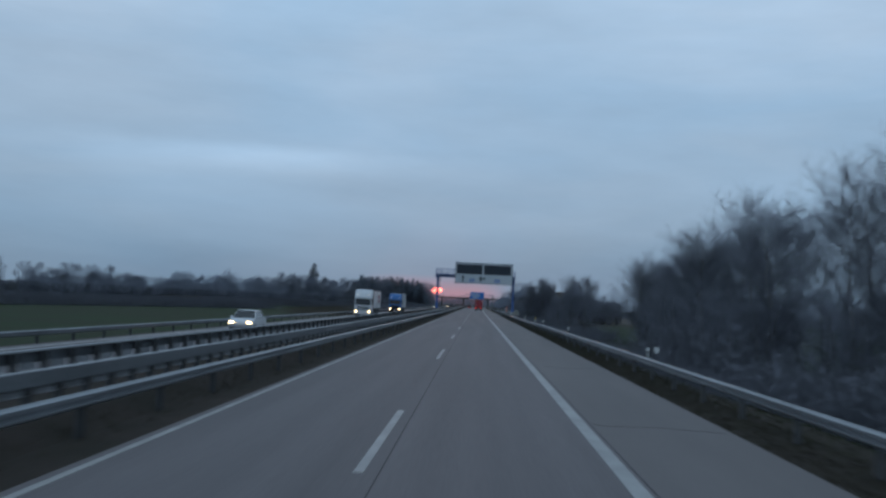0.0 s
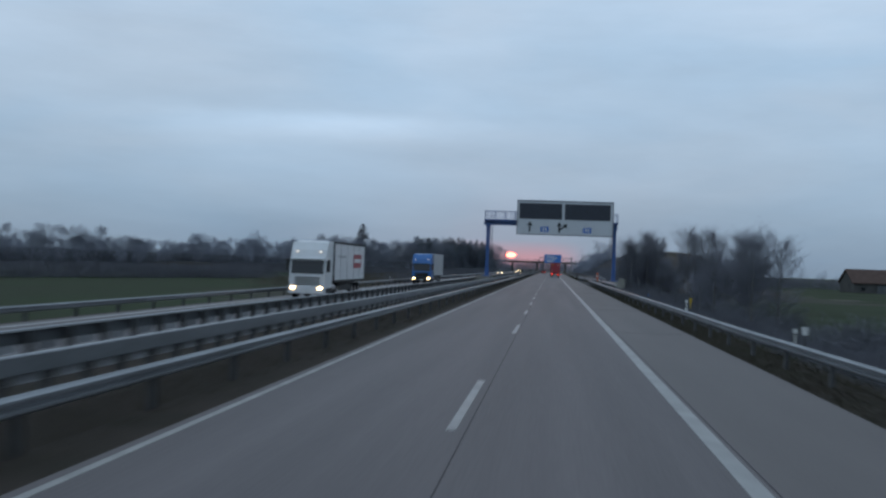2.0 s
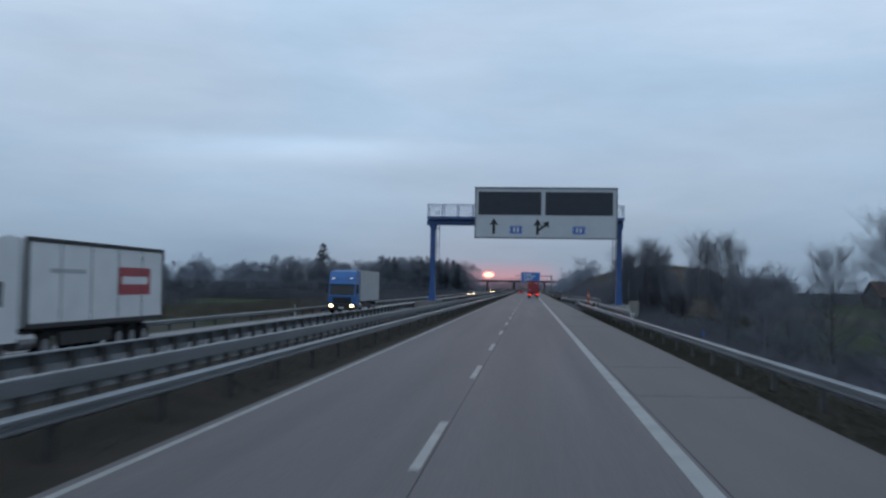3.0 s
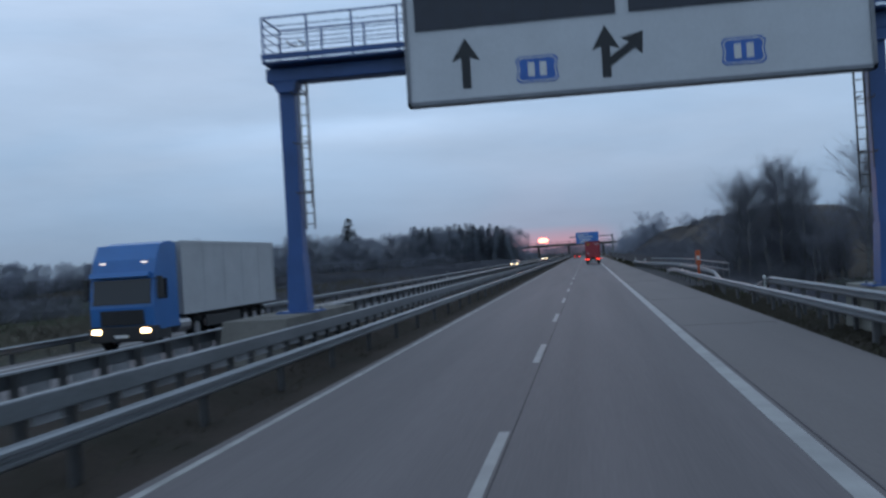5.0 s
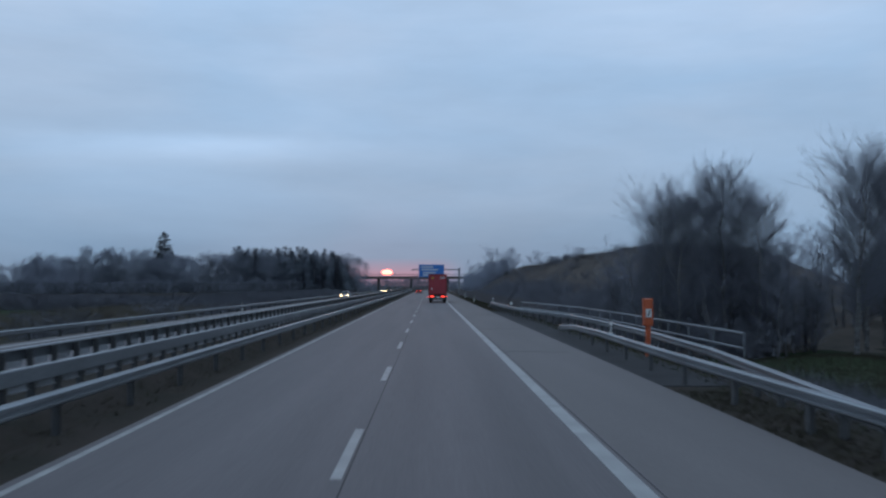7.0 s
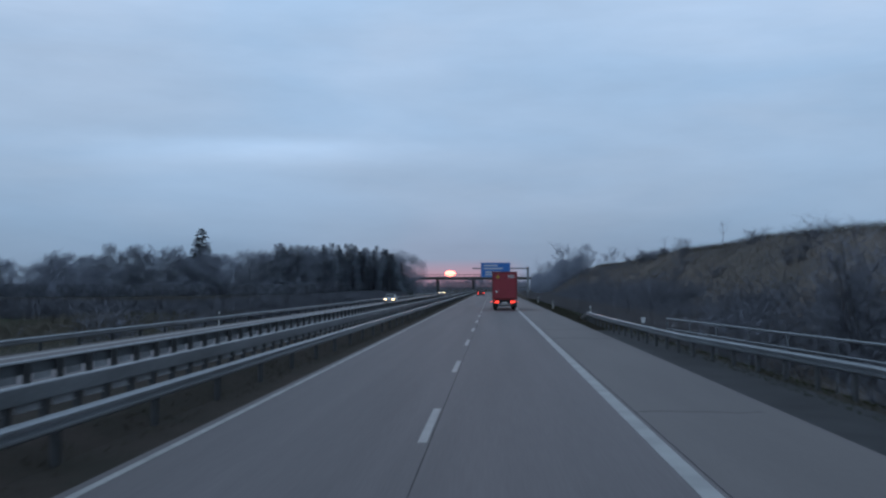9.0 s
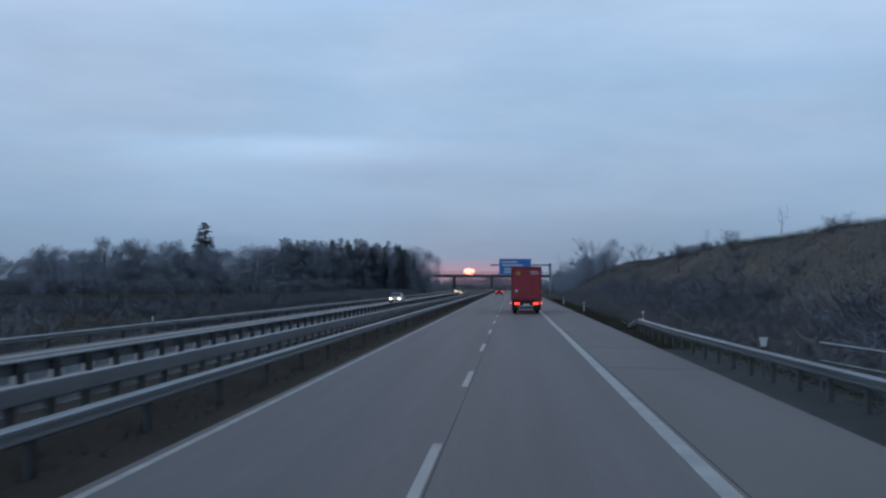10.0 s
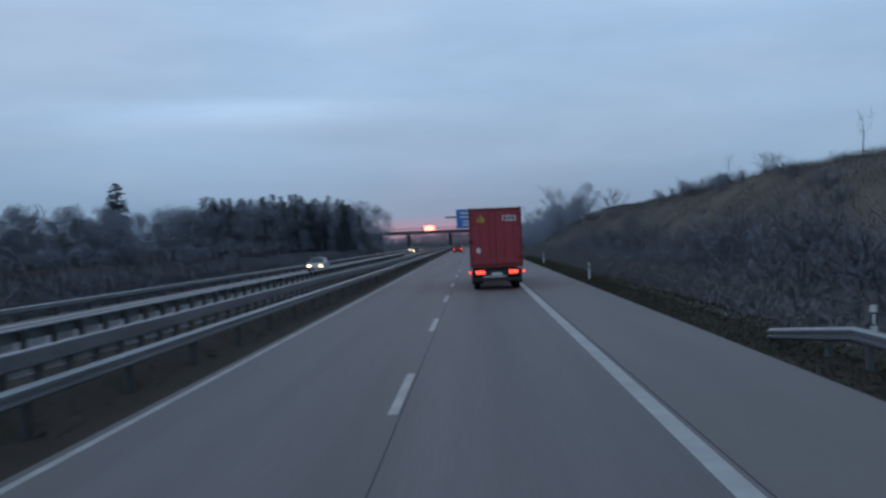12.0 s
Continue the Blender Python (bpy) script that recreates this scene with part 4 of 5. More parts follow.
def railing(line, z, label):
    r = thing("pipe_railing", label, "railing")
    for (x0, y0), (x1, y1) in zip(line, line[1:]):
        part("top_pipe", one(tube, (x0, y0, z), (x1, y1, z), 0.038, n=6), M["steel"], r)
        part("middle_pipe", one(tube, (x0, y0, z - 0.42), (x1, y1, z - 0.42), 0.032, n=6), M["steel"], r)
        k = max(2, round(abs(y1 - y0) / 3.2))
        for i in range(k):
            x, y = x0 + (x1 - x0) * i / k, y0 + (y1 - y0) * i / k
            part("upright", one(tube, (x, y, -1.0), (x, y, z), 0.022, n=6), M["steel"], r)
    part("upright", one(tube, (*line[-1], -1.0), (*line[-1], z), 0.03, n=6), M["steel"], r)


railing([(9.9, 140.7), (10.2, 156), (10.2, 171), (8.4, 189.6)], 1.15, "grey pipe railing on the culvert")
concrete_block(8.98, 9.62, 98.4, 99.0, 1.6, "pale grey roadside switch cabinet")



def barn(at, w, d, label):
    b = thing("barn", label, "barn", at)
    wall = part("wall", one(slab, [(-w / 2, 0), (w / 2, 0), (w / 2, 3.2), (-w / 2, 3.2)], 1, 0, d), M["backlitconcrete"], b)
    part("roof", one(slab, [(-0.6, 3.1), (d / 2, 6.6), (d + 0.6, 3.1), (d + 0.6, 3.35), (d / 2, 6.9), (-0.6, 3.35)], 0, -w / 2 - 0.5, w / 2 + 0.5), M["tile"], b)
    for sx in (-1, 1):
        part("gable", one(slab, [(0.1, 3.15), (d - 0.1, 3.15), (d / 2, 6.5)], 0, sx * w / 2 - 0.1, sx * w / 2 + 0.1), M["backlitconcrete"], b)
    for k in (-0.25, 0.2):
        part("gate", one(box, w * k - 1.6, w * k + 1.6, -0.08, 0.05, 0, 2.8), M["darksteel"], wall)
    for k in (-0.42, -0.05, 0.38):
        part("window", one(box, w * k - 0.5, w * k + 0.5, -0.06, 0.05, 1.3, 2.2), M["glass"], wall)


barn((94, 246, -1.75), 30, 12, "long farm barn with a brown tiled roof across the field")
barn((138, 236, -1.75), 22, 11, "smaller farm barn with a brown tiled roof")


def marker_post(x, y, z, h, mat, label):
    m = thing("marker_post", label, "marker post", (x, y, z))
    part("pole", one(tube, (0, 0, 0), (0, 0, h), 0.05, n=8), M[mat], m)
    part("cap", one(tube, (0, 0, h), (0, 0, h + 0.25), 0.09, 0.07, n=10), M[mat], m)


marker_post(9.9, 48, -0.2, 0.9, "yellow", "yellow pipeline marker post in the verge")
marker_post(9.7, 72, -0.2, 0.5, "cabblue", "small blue marker post in the verge")



def cracks():
    """Hairline cracks, tarred over, across the shoulder's concrete."""
    r = random.Random(21)
    bm = bmesh.new()
    for k in range(15):
        y, x = -85 + k * 21 + r.uniform(-8, 8), 4.05
        pts = []
        while x < 6.9:
            pts.append((x, y))
            x += r.uniform(.25, .6)
            y += r.uniform(-.22, .22)
        for (xa, ya), (xb, yb) in zip(pts, pts[1:]):
            slab(bm, [(xa, ya - .005), (xb, yb - .005), (xb, yb + .005), (xa, ya + .005)], 2, -0.01, 0.001)
    tagged(part("shoulder_crack", bm, M["seam"]), "dark tarred cracks across the concrete shoulder", "crack", kind="stuff")


cracks()


def reflector_board(x, y, z):
    b = thing("reflector_board", "small white reflector board on a short post", "reflector", (x, y, 0), "reflector boards")
    part("board", one(slab, [(-0.075, z - 0.24), (0.075, z - 0.24), (0.105, z), (-0.105, z)], 1, -0.015, 0.015), M["plastic"], b)
    part("stake", one(tube, (0, 0.03, -0.6), (0, 0.03, z - 0.05), 0.025, n=6), M["post"], b)


BOARDS = ((7.9, 192.8, 1.1), (8.9, 17.2, 1.0), (8.6, -51, 1.1))
for x, y, z in BOARDS:
    reflector_board(x, y, z)

# ---- trees and shrubs, bare in winter ----


def add_tube(V, F, a, b, ra, rb, n):
    d = b - a
    if d.length < 1e-5:
        return
    d.normalize()
    u = d.orthogonal().normalized()
    w = d.cross(u)
    o = len(V)
    for p, r in ((a, ra), (b, rb)):
        for k in range(n):
            q = p + (u * math.cos(k * math.tau / n) + w * math.sin(k * math.tau / n)) * r
            V.append(q[:])
    for k in range(n):
        F.append((o + k, o + (k + 1) % n, o + n + (k + 1) % n, o + n + k))


def pydata(name, V, F, mat):
    me = bpy.data.meshes.new(name)
    me.from_pydata(V, [], F)
    me.materials.append(mat)
    return me


def sliver(V, F, p, d, ln, w, rng):
    """One fine twig: a thin tapering blade."""
    u = d.cross(Vector((rng.uniform(-1, 1), rng.uniform(-1, 1), rng.uniform(-1, 1))))
    if u.length < 1e-4:
        return
    u = u.normalized() * w
    o = len(V)
    V += [(p - u)[:], (p + u)[:], (p + d * ln)[:]]
    F.append((o, o + 1, o + 2))


def bare_tree(rng, h, limbs, spread, up, twig_r=0.016, clear=0.22, subs=7, twigs=5, stems=1, round_top=0.6, lift=0.35):
    """Trunk and limbs in one mesh, fine twigs in another."""
    TV, TF, CV, CF = [], [], [], []
    for s in range(stems):
        base = Vector((rng.uniform(-.5, .5), rng.uniform(-.5, .5), 0)) * (0 if stems == 1 else 1.6)
        hh = h * (1 if s == 0 else rng.uniform(.7, .95))
        pts, rad = [base + Vector((0, 0, -0.6))], [hh * 0.015]
        lean = Vector((rng.uniform(-.08, .08), rng.uniform(-.08, .08), 0.9)) + (base * 0.1 if stems > 1 else Vector())
        for i in range(1, 9):
            k = i / 8
            pts.append(base + lean * (hh * k) + Vector((rng.uniform(-1, 1), rng.uniform(-1, 1), 0)) * hh * 0.014)
            rad.append(hh * 0.015 * (1 - k) ** 0.9 + 0.007)
        for i in range(8):
            add_tube(TV, TF, pts[i], pts[i + 1], rad[i], rad[i + 1], 6)
        for b in range(limbs):
            k = clear + (0.96 - clear) * (b + rng.random()) / limbs
            i = min(7, int(k * 8))
            p = pts[i].lerp(pts[i + 1], k * 8 - i)
            az = b * 2.4 + rng.uniform(-.5, .5)
            # crown widest at its middle
            m = (k - clear) / (1 - clear)
            ln = hh * spread * (0.35 + 0.75 * math.sin(math.pi * min(1, 0.2 + m * 0.64)) ** round_top) * rng.uniform(0.6, 1.15)
            d = Vector((math.cos(az), math.sin(az), up * rng.uniform(.5, 1.3) * (0.7 + 0.6 * m)))
            d.normalize()
            r = max(0.007, rad[i] * 0.2)
            q, seg = p, []
            for j in range(3):
                d2 = (d + Vector((rng.uniform(-.3, .3), rng.uniform(-.3, .3), 0.16 * j))).normalized()
                q2 = q + d2 * ln / 3
                add_tube(TV, TF, q, q2, r * (1 - j * 0.3), r * (0.7 - j * 0.25), 3)
                seg.append((q, q2))
                q = q2
            for c in range(subs):
                f = min(0.999, 0.2 + 0.8 * (c + rng.random()) / subs)
                a, e = seg[int(f * 3)]
                sp = a.lerp(e, f * 3 % 1)
                sd = (d * 0.55 + Vector((rng.uniform(-.9, .9), rng.uniform(-.9, .9), rng.uniform(-.35, .5) + lift))).normalized()
                sl = ln * rng.uniform(.25, .55) + hh * 0.035
                se = sp + sd * sl
                sliver(CV, CF, sp, sd, sl, twig_r * 1.5, rng)
                for w in range(twigs):
                    tp = sp.lerp(se, (w + rng.random()) / twigs)
                    td = (sd * 0.8 + Vector((rng.uniform(-1, 1), rng.uniform(-1, 1), rng.uniform(-.6, .6) + lift))).normalized()
                    sliver(CV, CF, tp, td, min(sl, 1.3) * rng.uniform(.3, .9), twig_r, rng)
    return TV, TF, CV, CF


def tree_kind(seed, bark, label, category="tree", name="bare_tree", twigs_of="twig", **k):
    rng = random.Random(seed)
    TV, TF, CV, CF = bare_tree(rng, **k)
    t = thing(name, label, category)
    part("trunk", pydata("trunk", TV, TF, bark), None, t)
    part("crown", pydata("crown", CV, CF, M[twigs_of]), None, t)
    return t


def fir_kind(seed, h, wide, label, gaps=0.2, taper=0.62, fat=1.0):
    rng = random.Random(seed)
    TV, TF, V, F = [], [], [], []
    add_tube(TV, TF, Vector((0, 0, -0.5)), Vector((0, 0, h)), h * 0.014, 0.02, 7)
    z = h * 0.14
    while z < h * 0.985:
        k = z / h
        ln = wide * h * (1 - k) ** taper * rng.uniform(.6, 1.15) + 0.15
        n = 7 if k < 0.8 else 5
        for b in range(n):
            if rng.random() < gaps:
                continue
            az = rng.uniform(0, math.tau)
            d = Vector((math.cos(az), math.sin(az), rng.uniform(-.35, .12)))
            p = Vector((0, 0, z))
            add_tube(TV, TF, p, p + d * ln, 0.03, 0.01, 3)
            steps = max(3, int(ln / 0.28))
            for s in range(steps):
                c = p + d * ln * (s + 1) / steps
                for _ in range(2):
                    w = Vector((rng.uniform(-1, 1), rng.uniform(-1, 1), rng.uniform(-.8, .35))).normalized() * rng.uniform(.25, .55) * fat
                    u = w.orthogonal().normalized() * 0.12 * fat
                    o = len(V)
                    V += [(c - u)[:], (c + u)[:], (c + w)[:]]
                    F.append((o, o + 1, o + 2))
        z += h * 0.028
    t = thing("conifer", label, "tree")
    part("trunk", pydata("trunk", TV, TF, M["bark"]), None, t)
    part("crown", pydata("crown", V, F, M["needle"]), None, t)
    return t


def shrub_kind(seed, h, w, stems, label):
    rng = random.Random(seed)
    V, F = [], []
    for s in range(stems):
        p = Vector((rng.gauss(0, w * .28), rng.gauss(0, w * .28), -0.3))
        d = Vector((p.x * .3 + rng.uniform(-.4, .4), p.y * .3 + rng.uniform(-.4, .4), 1)).normalized()
        ln = h * rng.uniform(.5, 1.1)
        e = p + d * ln
        add_tube(V, F, p, e, 0.02, 0.008, 3)
        for c in range(12):
            q = p.lerp(e, 0.05 + 0.95 * (c + rng.random()) / 12)
            dd = (d * 0.5 + Vector((rng.uniform(-1, 1), rng.uniform(-1, 1), rng.uniform(-.3, .8)))).normalized()
            l2 = ln * rng.uniform(.15, .4)
            sliver(V, F, q, dd, l2, 0.010, rng)
            for _ in range(7):
                q2 = q + dd * l2 * rng.uniform(.2, 1)
                d3 = (dd + Vector((rng.uniform(-1, 1), rng.uniform(-1, 1), rng.uniform(-.8, 1)))).normalized()
                sliver(V, F, q2, d3, rng.uniform(.18, .5), 0.0095, rng)
    t = thing("shrub", label, "shrub")
    part("twig_mass", pydata("twig_mass", V, F, M["shrub"]), None, t)
    return t


kinds = dict(
    oak=[tree_kind(11 + i, M["bark"], "bare broad-crowned deciduous tree in winter", h=14, limbs=22, spread=.36, up=.7, twig_r=.026, subs=9, twigs=13) for i in range(2)],
    birch=[tree_kind(31 + i, M["birch"], "bare slender birch with pale trunk", twigs_of="finetwig", h=10.4, limbs=44, spread=.27, up=1.05, twig_r=.0052, clear=.16, subs=13, twigs=19, lift=.36) for i in range(4)],
    alder=[tree_kind(51 + i, M["bark"], "bare many-stemmed tree with dense dark twigs", twigs_of="finetwig", h=9, limbs=15, spread=.26, up=1.0, twig_r=.0072, clear=.05, subs=8, twigs=14, stems=3) for i in range(3)],
    fir=[fir_kind(71 + i, 16, .19, "conifer in a dense stand, needles coloured blue-grey for haze", .08) for i in range(3)],
    lone=[fir_kind(77, 22.5, .24, "tall lone conifer above the bare wood", .10, .5, 1.9)],
    sapling=[tree_kind(81 + i, M["bark"], "thin bare sapling on the crest of the bank", h=3.3, limbs=7, spread=.3, up=1.6, twig_r=.008, clear=.4, subs=4, twigs=2) for i in range(1)],
    bush=[shrub_kind(91 + i, 2.6, 2.6, 26, "leafless brown roadside shrub") for i in range(3)],
)
rng = random.Random(5)
used = set()


def plant(kind, x, y, size=1.0, group="", wide=1.0, label=""):
    src = rng.choice(kinds[kind])
    m = Matrix.LocRotScale((x, y, ground_z(x, y)), Euler((0, 0, rng.uniform(0, math.tau))), (size * wide, size * wide, size))
    if src.name not in used:
        used.add(src.name)
        src.matrix_basis = m
        ob = src
    else:
        ob = copy_thing(src, m)
        ob.scale = (size * wide, size * wide, size)
    return tagged(ob, label=label, group=group)


def along(pts, step):
    for (xa, ya), (xb, yb) in zip(pts, pts[1:]):
        k = max(1, int(math.hypot(xb - xa, yb - ya) / step))
        for i in range(k):
            yield xa + (xb - xa) * (i + rng.random()) / k, ya + (yb - ya) * (i + rng.random()) / k



def far_tree(r, h, wide, n, w):
    """Trunk, rising limbs and a lobed crown of many short twigs, for a wood seen from afar."""
    V, F = [], []
    add_tube(V, F, Vector((0, 0, -0.5)), Vector((0, 0, h * 0.75)), h * 0.014, h * 0.004, 5)
    lobes = []
    for k in range(11):
        az, m = k * 2.4 + r.uniform(-.5, .5), (k + r.random()) / 11
        out = wide * h * (0.25 + 0.75 * math.sin(math.pi * (0.15 + 0.6 * m))) * r.uniform(.5, .85)
        c = Vector((math.cos(az) * out, math.sin(az) * out, h * (0.22 + 0.66 * m)))
        s = c * 0.35
        s.z = max(h * 0.08, c.z - out * 1.1)
        add_tube(V, F, Vector((0, 0, s.z * 0.9)), c, h * 0.006, 0.02, 4)
        lobes.append((c, h * r.uniform(.10, .17)))
    lobes.append((Vector((0, 0, h * 0.86)), h * 0.13))
    for c, rad in lobes:
        for _ in range(n):
            d = Vector((r.gauss(0, 1), r.gauss(0, 1), r.gauss(0, 1))).normalized()
            p = c + d * rad * r.random() ** 0.55
            t = (d + Vector((r.uniform(-1, 1), r.uniform(-1, 1), r.uniform(-.2, 1.2)))).normalized()
            sliver(V, F, p, t, r.uniform(.03, .065) * h, w, r)
    return np.array([tuple(v) for v in V]), F


def wood_stuff(name, label, places, seed, h, wide, n, w):
    """A far wood, joined: bare trees at (x, y, size)."""
    r = random.Random(seed)
    src = [far_tree(r, h, wide, n, w) for _ in range(6)]
    V, F, o = [], [], 0
    for x, y, size in places:
        v, f = src[r.randrange(6)]
        a = r.uniform(0, math.tau)
        rot = np.array(((math.cos(a), -math.sin(a), 0), (math.sin(a), math.cos(a), 0), (0, 0, 1))) * size
        V.append(v @ rot.T + (x, y, ground_z(x, y)))
        F += [tuple(q + o for q in g) for g in f]
        o += len(v)
    # crowns and trunks share the haze-tinted twig colour
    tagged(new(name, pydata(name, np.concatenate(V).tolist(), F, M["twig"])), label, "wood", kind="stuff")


# the long wood beyond the meadow
wood = [(-24, 437), (-44, 416), (-70, 402), (-92, 387), (-120, 330), (-150, 240), (-190, 150), (-240, 60), (-300, -20)]
places = [(x + rng.uniform(-10, 4), y + rng.uniform(0, 18), rng.uniform(.78, 1.12)) for x, y in along(wood[:4], 1.45)]
places += [(x + rng.uniform(-10, 4), y + rng.uniform(0, 18), rng.choice((.5, .58, .64, .68, .74, .9))) for x, y in along(wood[3:6], 1.6)]
wood_stuff("far_wood", "long wood of bare trees beyond the meadow, coloured pale blue for haze", places, 3, 14, .31, 185, .055)
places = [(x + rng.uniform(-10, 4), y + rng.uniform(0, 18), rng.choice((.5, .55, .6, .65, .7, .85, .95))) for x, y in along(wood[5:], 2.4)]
wood_stuff("farther_wood", "long wood of bare trees beyond the open meadow, coloured pale blue for haze", places, 8, 14, .32, 120, .075)
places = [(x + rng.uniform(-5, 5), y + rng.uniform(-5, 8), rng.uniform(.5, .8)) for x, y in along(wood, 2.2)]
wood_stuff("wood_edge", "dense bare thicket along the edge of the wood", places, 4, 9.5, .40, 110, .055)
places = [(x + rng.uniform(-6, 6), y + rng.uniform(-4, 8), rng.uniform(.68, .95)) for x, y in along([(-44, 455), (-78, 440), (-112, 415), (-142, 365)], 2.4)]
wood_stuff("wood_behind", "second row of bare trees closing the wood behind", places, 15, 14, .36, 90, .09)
for x, y in along(wood[2:5], 22):
    plant("oak", x - 4, y + 4, rng.uniform(.8, 1.0), "tall trees in the wood")


def undergrowth(name, label, line, depth, tall, n, w, ln=1.0, mat="shrub"):
    r = random.Random(len(name))
    V, F = [], []
    for x, y in along(line, sum(math.hypot(b[0] - a[0], b[1] - a[1]) for a, b in zip(line, line[1:])) / n):
        x, y = x + r.uniform(-depth, depth * .3), y + r.uniform(-depth, depth)
        p = Vector((x, y, ground_z(x, y) + r.uniform(-.2, tall * .7)))
        sliver(V, F, p, Vector((r.uniform(-1, 1), r.uniform(-1, 1), r.uniform(.1, 1.6))).normalized(), r.uniform(.6, 1.6) * ln, w, r)
    tagged(new(name, pydata(name, V, F, M[mat])), label, "undergrowth", kind="stuff")


undergrowth("wood_undergrowth", "dark leafless undergrowth at the foot of the wood", wood, 9, 6.5, 130000, .08, .8)
undergrowth("roadside_scrub", "low brown scrub beyond the oncoming lanes", [(-31, 130), (-34, 420)], 12, 1.8, 95000, .022, .55, "brush")
undergrowth("wood_front_scrub", "brown scrub before the wood", [(-30, 425), (-60, 385), (-100, 340), (-120, 290)], 9, 2.4, 50000, .035, .6, "brush")
undergrowth("bank_scrub", "low brown scrub on the bank", [(14, 190), (14, 420)], 5, 1.7, 120000, .010, .42, "bankscrub")
undergrowth("slope_scrub", "bare brush spread over the slope of the bank", [(24, 215), (24, 420)], 8, 0.8, 34000, .010, .45, "bankscrub")
undergrowth("crest_scrub", "thin brown scrub along the crest of the bank", [(31, 195), (31, 420)], 4, 0.5, 50000, .007, .4, "brush")
undergrowth("field_hedge", "dark leafless hedge along the far edge of the meadow", [(-57, 190), (-68, 155), (-79, 120), (-92, 60), (-110, 0), (-140, -40)], 7, 3.2, 70000, .035, .8)
undergrowth("meadow_hedge", "dark leafless hedge between two meadows", [(-105, 290), (-62, 276), (-32, 258)], 5, 3.4, 36000, .03, .75)
undergrowth("roadside_hedge", "dark leafless thicket beyond the oncoming lanes", [(-29, 262), (-28, 300), (-27, 350), (-26, 425)], 8, 3.6, 70000, .03, .75)
undergrowth("field_border", "dark bare hedge on the far side of the field", [(50, 330), (110, 285), (180, 215), (240, 110)], 8, 3.6, 45000, .045, .9)
undergrowth("ditch_scrub", "low dark brush along the ditch beyond the guard rail", [(11.2, -60), (11.2, 138)], 2.6, 0.7, 110000, .006, .4)
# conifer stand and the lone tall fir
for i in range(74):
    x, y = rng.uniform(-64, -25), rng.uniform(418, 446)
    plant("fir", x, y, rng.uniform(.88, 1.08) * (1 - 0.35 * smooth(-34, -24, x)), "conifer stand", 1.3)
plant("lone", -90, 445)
# scrub beyond the oncoming lanes
for x, y in along([(-27, 150), (-30, 400)], 8):
    plant("bush", x + rng.uniform(-6, 5), y, rng.uniform(.6, 1.1), "scrub beyond the oncoming lanes", 1.4)
# trees by the shoulder, first stretch
for x, y, s in ((21.5, -1.5, 1.1), (23, 5, 1.0), (25, -6, 1.05), (21.8, 31, .98), (24, 24, .8), (28, 14, .95), (20.5, -26, 1.1), (24, -34, 1.2), (22, -44, 1.2), (23.5, -1, .95), (26, 2, 1.1), (27.5, -9, 1.1), (23, 33, .85), (25, 29, .95), (22.5, -20, 1.05), (26, -24, 1.15)):
    plant("birch", x, y, s, "trees by the shoulder", 1.15)
for x, y in along([(18, -80), (18, 8)], 1.8):
    plant("alder", x + rng.uniform(-2, 9), y, rng.uniform(.45, .8), "thicket by the shoulder", 1.35)
for x, y in along([(21.5, 4), (22, 36)], 0.9):
    plant("alder", x + rng.uniform(0, 11), y, rng.uniform(.4, .68), "thicket by the shoulder", 1.35)
for x, y, s in ((23.5, 38, .85), (26, 36, .95), (28, 30, 1.0), (24.5, 20, 1.0), (26.5, 24, .95)):
    plant("birch", x, y, s, "trees by the shoulder", 1.2)
for x, y in along([(13.5, -85), (13.5, -14)], 1.8):
    plant("bush", x + rng.uniform(-1.5, 4), y, rng.uniform(.7, 1.3), "thicket by the shoulder", 1.25)
for x, y, s in ((15.9, 60, .6), (16.5, 64, .66), (17.5, 68, .7), (15, 70, .56), (18.5, 63, .64), (14.6, 76, .38), (15, 82, .36), (14, 88, .34), (16.4, 80, .4), (17, 92, .38)):
    plant("birch", x, y, s, "young birches by the field", 1.1)
for x, y in along([(14, 26), (14, 140)], 1.6):
    plant("bush", x + rng.uniform(-1, 6), y, rng.uniform(.4, .8), "low scrub by the field", 1.4)
# birch grove before the bank
for x, y, top in ((15.6, 174, 9.6), (16.2, 172, 8.8), (17.2, 179, 8.4), (18.9, 177, 9.2), (19.7, 174, 11.1), (20.6, 179, 10.6), (22.0, 178, 9.8), (21.2, 172, 9.0), (26.1, 170, 11.8), (28.5, 174, 10.6), (30.6, 176, 12.2), (33, 180, 11.2)):
    plant("birch", x, y, (top - ground_z(x, y)) / 11.9, "birch grove before the bank", 0.95)
for x, y in along([(15, 170), (16, 192)], 0.65):
    plant("alder", x + rng.uniform(0, 20), y, rng.uniform(.45, .72), "birch grove before the bank", 1.3)
for x, y in along([(12.8, 168), (12.5, 205)], 1.0):
    plant("bush", x + rng.uniform(0, 9), y, rng.uniform(.7, 1.3), "thicket before the bank", 1.3)
for x, y in along([(30, 158), (39, 182)], 1.3):
    plant("alder", x + rng.uniform(-2, 5), y, rng.uniform(.6, .85), "birch grove before the bank", 1.3)
# the bank: scrub on its foot and slope, a lone sapling on the crest
for x, y in along([(12.5, 205), (12.5, 340)], 1.6):
    plant("bush", x + rng.uniform(0, 6), y, rng.uniform(.6, 1.15), "scrub on the bank", 1.35)
for x, y in along([(22, 200), (22, 420)], 5):
    plant("bush", x + rng.uniform(-4, 6), y, rng.uniform(.25, .6), "scrub on the bank", 1.4)
for x, y in along([(27, 290), (28, 335)], 2.0):
    plant("alder", x + rng.uniform(-2, 3), y, rng.uniform(.12, .22), "thicket on the crest of the bank", 2.2)
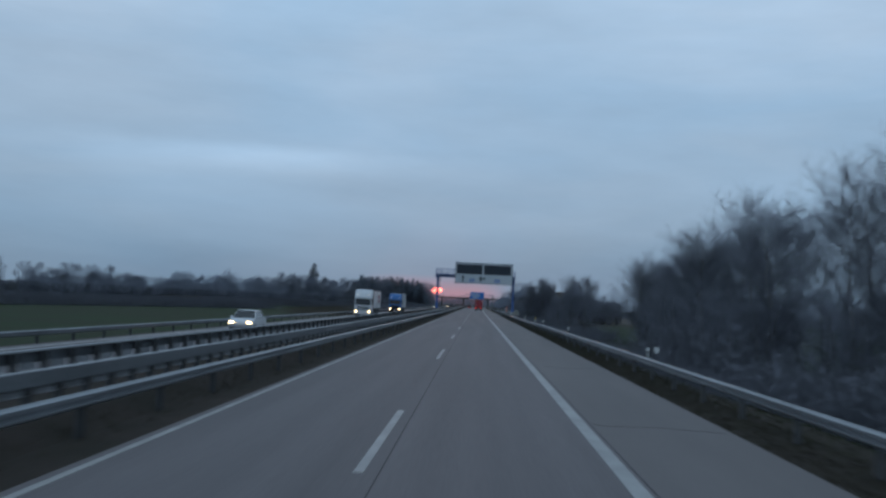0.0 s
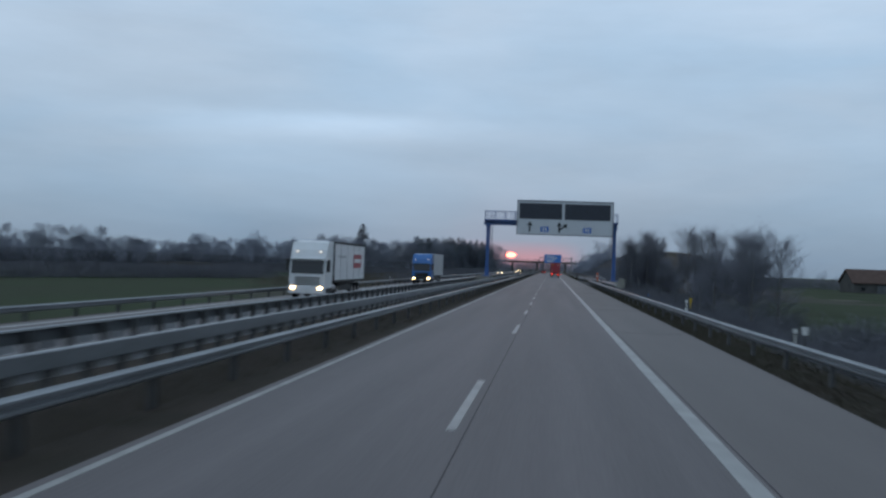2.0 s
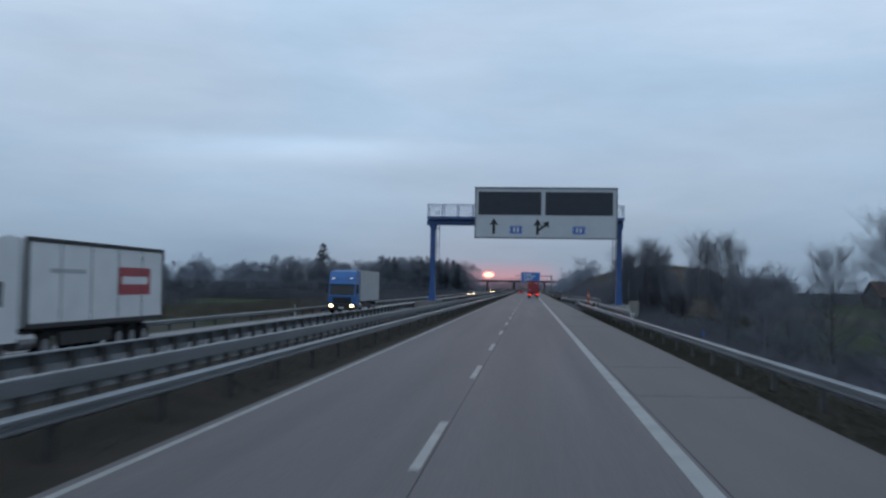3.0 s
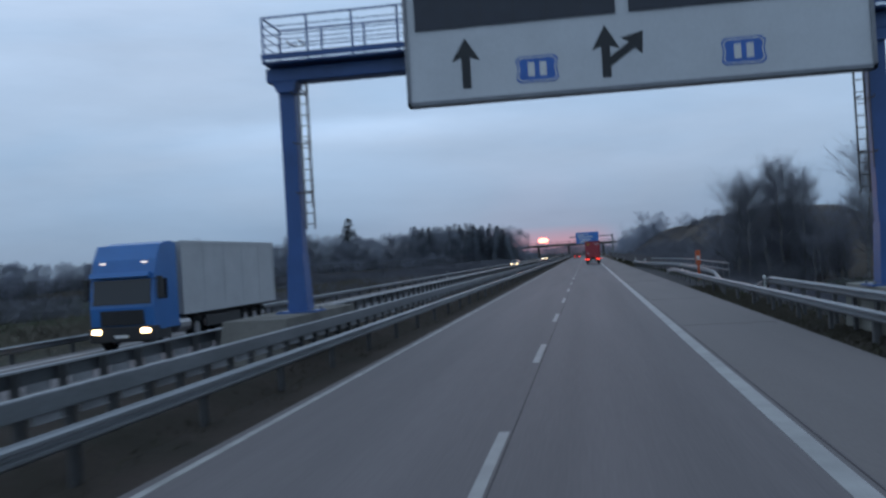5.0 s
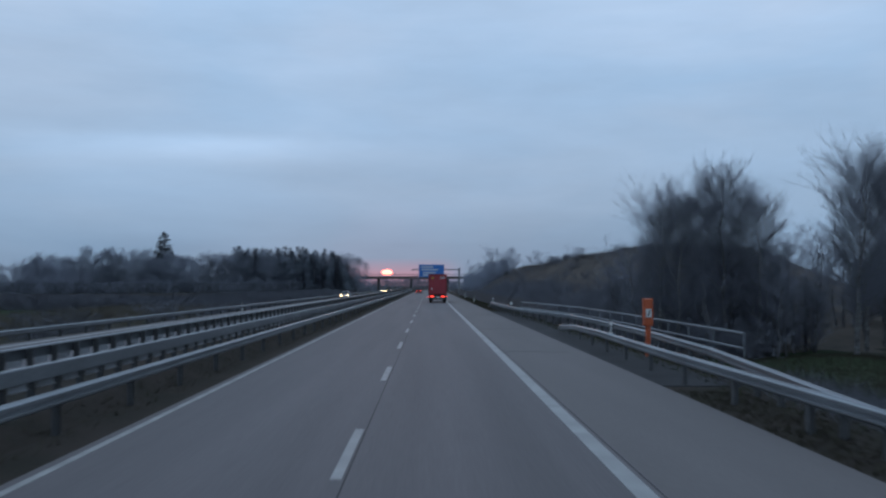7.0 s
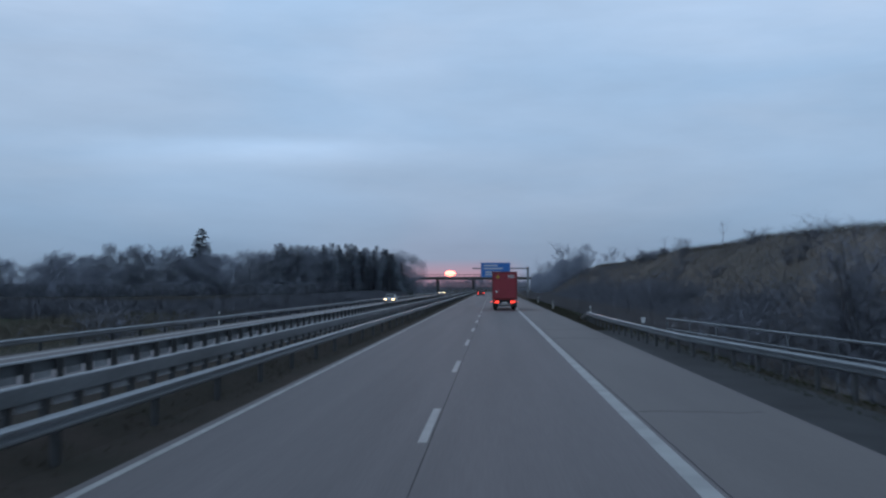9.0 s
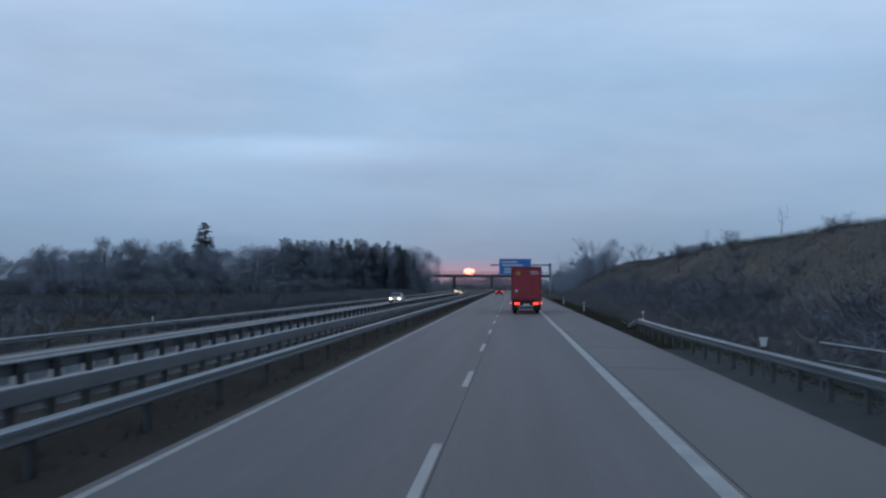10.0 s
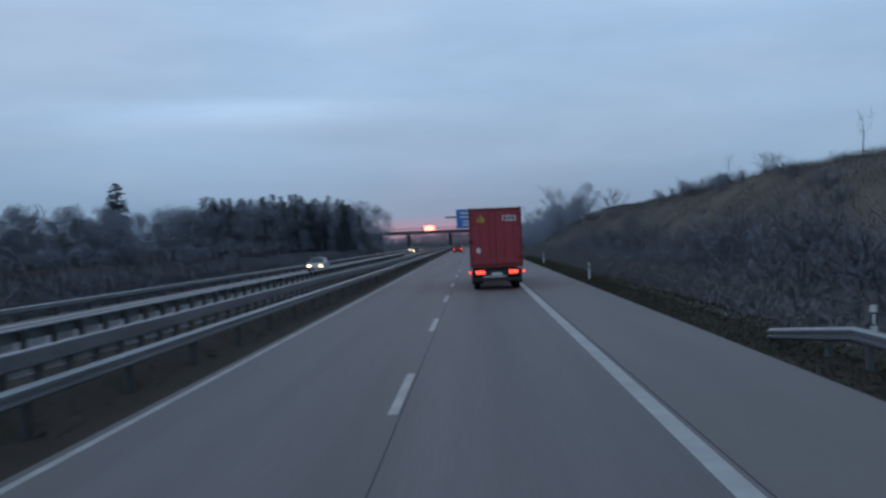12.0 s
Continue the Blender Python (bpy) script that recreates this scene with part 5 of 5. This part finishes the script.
plant("sapling", 30.7, 274.3, 1.05)
plant("sapling", 28.5, 304, .9)
# trees far ahead
for x, y, s in ((27.6, 492, 1.15), (22, 470, .7), (18, 480, .75), (33, 480, .8), (40, 470, .9), (24, 455, .6), (52, 450, .8)):
    plant("oak", x, y, s, "trees far ahead")
places = [(x + rng.uniform(-1, 14), y, rng.uniform(.5, .95)) for x, y in along([(13, 410), (18, 500)], 1.6)]
wood_stuff("far_thicket", "bare thicket far ahead beside the motorway", places, 6, 9, .30, 130, .045)
places = [(x, y + rng.uniform(-20, 20), rng.uniform(.5, .8)) for x, y in along([(-420, 700), (420, 700)], 11)]
places += [(x + rng.uniform(-15, 15), y, rng.uniform(.5, .9)) for x, y in along([(150, -60), (260, 460)], 7)]
places += [(x, y + rng.uniform(-15, 15), rng.uniform(.35, .6)) for x, y in along([(-70, 610), (-24, 600)], 2.5)]
places += [(x, y + rng.uniform(-15, 15), rng.uniform(.35, .6)) for x, y in along([(13, 600), (70, 610)], 2.5)]
places += [(x, y + rng.uniform(0, 30), rng.uniform(.5, .75)) for x, y in along([(-60, 905), (60, 905)], 3)]
beyond = [(x, y + rng.uniform(0, 16), rng.uniform(.5, .64)) for x, y in along([(-75, 568), (16, 566)], 1.1)]
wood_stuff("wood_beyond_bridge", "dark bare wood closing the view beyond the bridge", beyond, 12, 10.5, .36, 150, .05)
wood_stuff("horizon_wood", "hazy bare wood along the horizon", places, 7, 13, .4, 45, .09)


def grass_stuff(name, x0, x1, y0, y1, n, tall, label, mat="grass"):
    r = random.Random(int(abs(x0 * 10)) + 3)
    V, F = [], []
    for _ in range(n):
        x, y = r.uniform(x0, x1), r.uniform(y0, y1)
        z = max(ground_z(x, y), -0.03 if 6.6 < x < 9 or -5.55 < x < -4.12 else -9)
        a, hh, w = r.uniform(0, math.tau), tall * r.uniform(.4, 1.2), 0.02
        dx, dy = math.cos(a) * w, math.sin(a) * w
        o = len(V)
        V += [(x - dx, y - dy, z), (x + dx, y + dy, z), (x + r.uniform(-.12, .12), y + r.uniform(-.12, .12), z + hh)]
        F.append((o, o + 1, o + 2))
    tagged(new(name, pydata(name, V, F, M[mat])), label, "grass", kind="stuff")


grass_stuff("verge_grass", 8.3, 11.5, -90, 330, 40000, 0.09, "short dull winter grass on the verge")
grass_stuff("median_grass", -5.5, -4.6, -90, 330, 7000, 0.12, "sparse dry grass on the median soil", "turf")
grass_stuff("bank_grass", 10.5, 34, 190, 400, 50000, 0.25, "dry brown grass on the bank", "drygrass")
for ya, yb, n in ((-90, 137, 42000), (205, 330, 30000)):
    grass_stuff("verge_turf", 7.02, 8.5, ya, yb, n, 0.07, "dull green and brown turf under the guard rail", "turf")
grass_stuff("clearing_grass", 12.5, 30, 138, 170, 26000, 0.16, "dull green grass in the clearing before the birches", "turf")
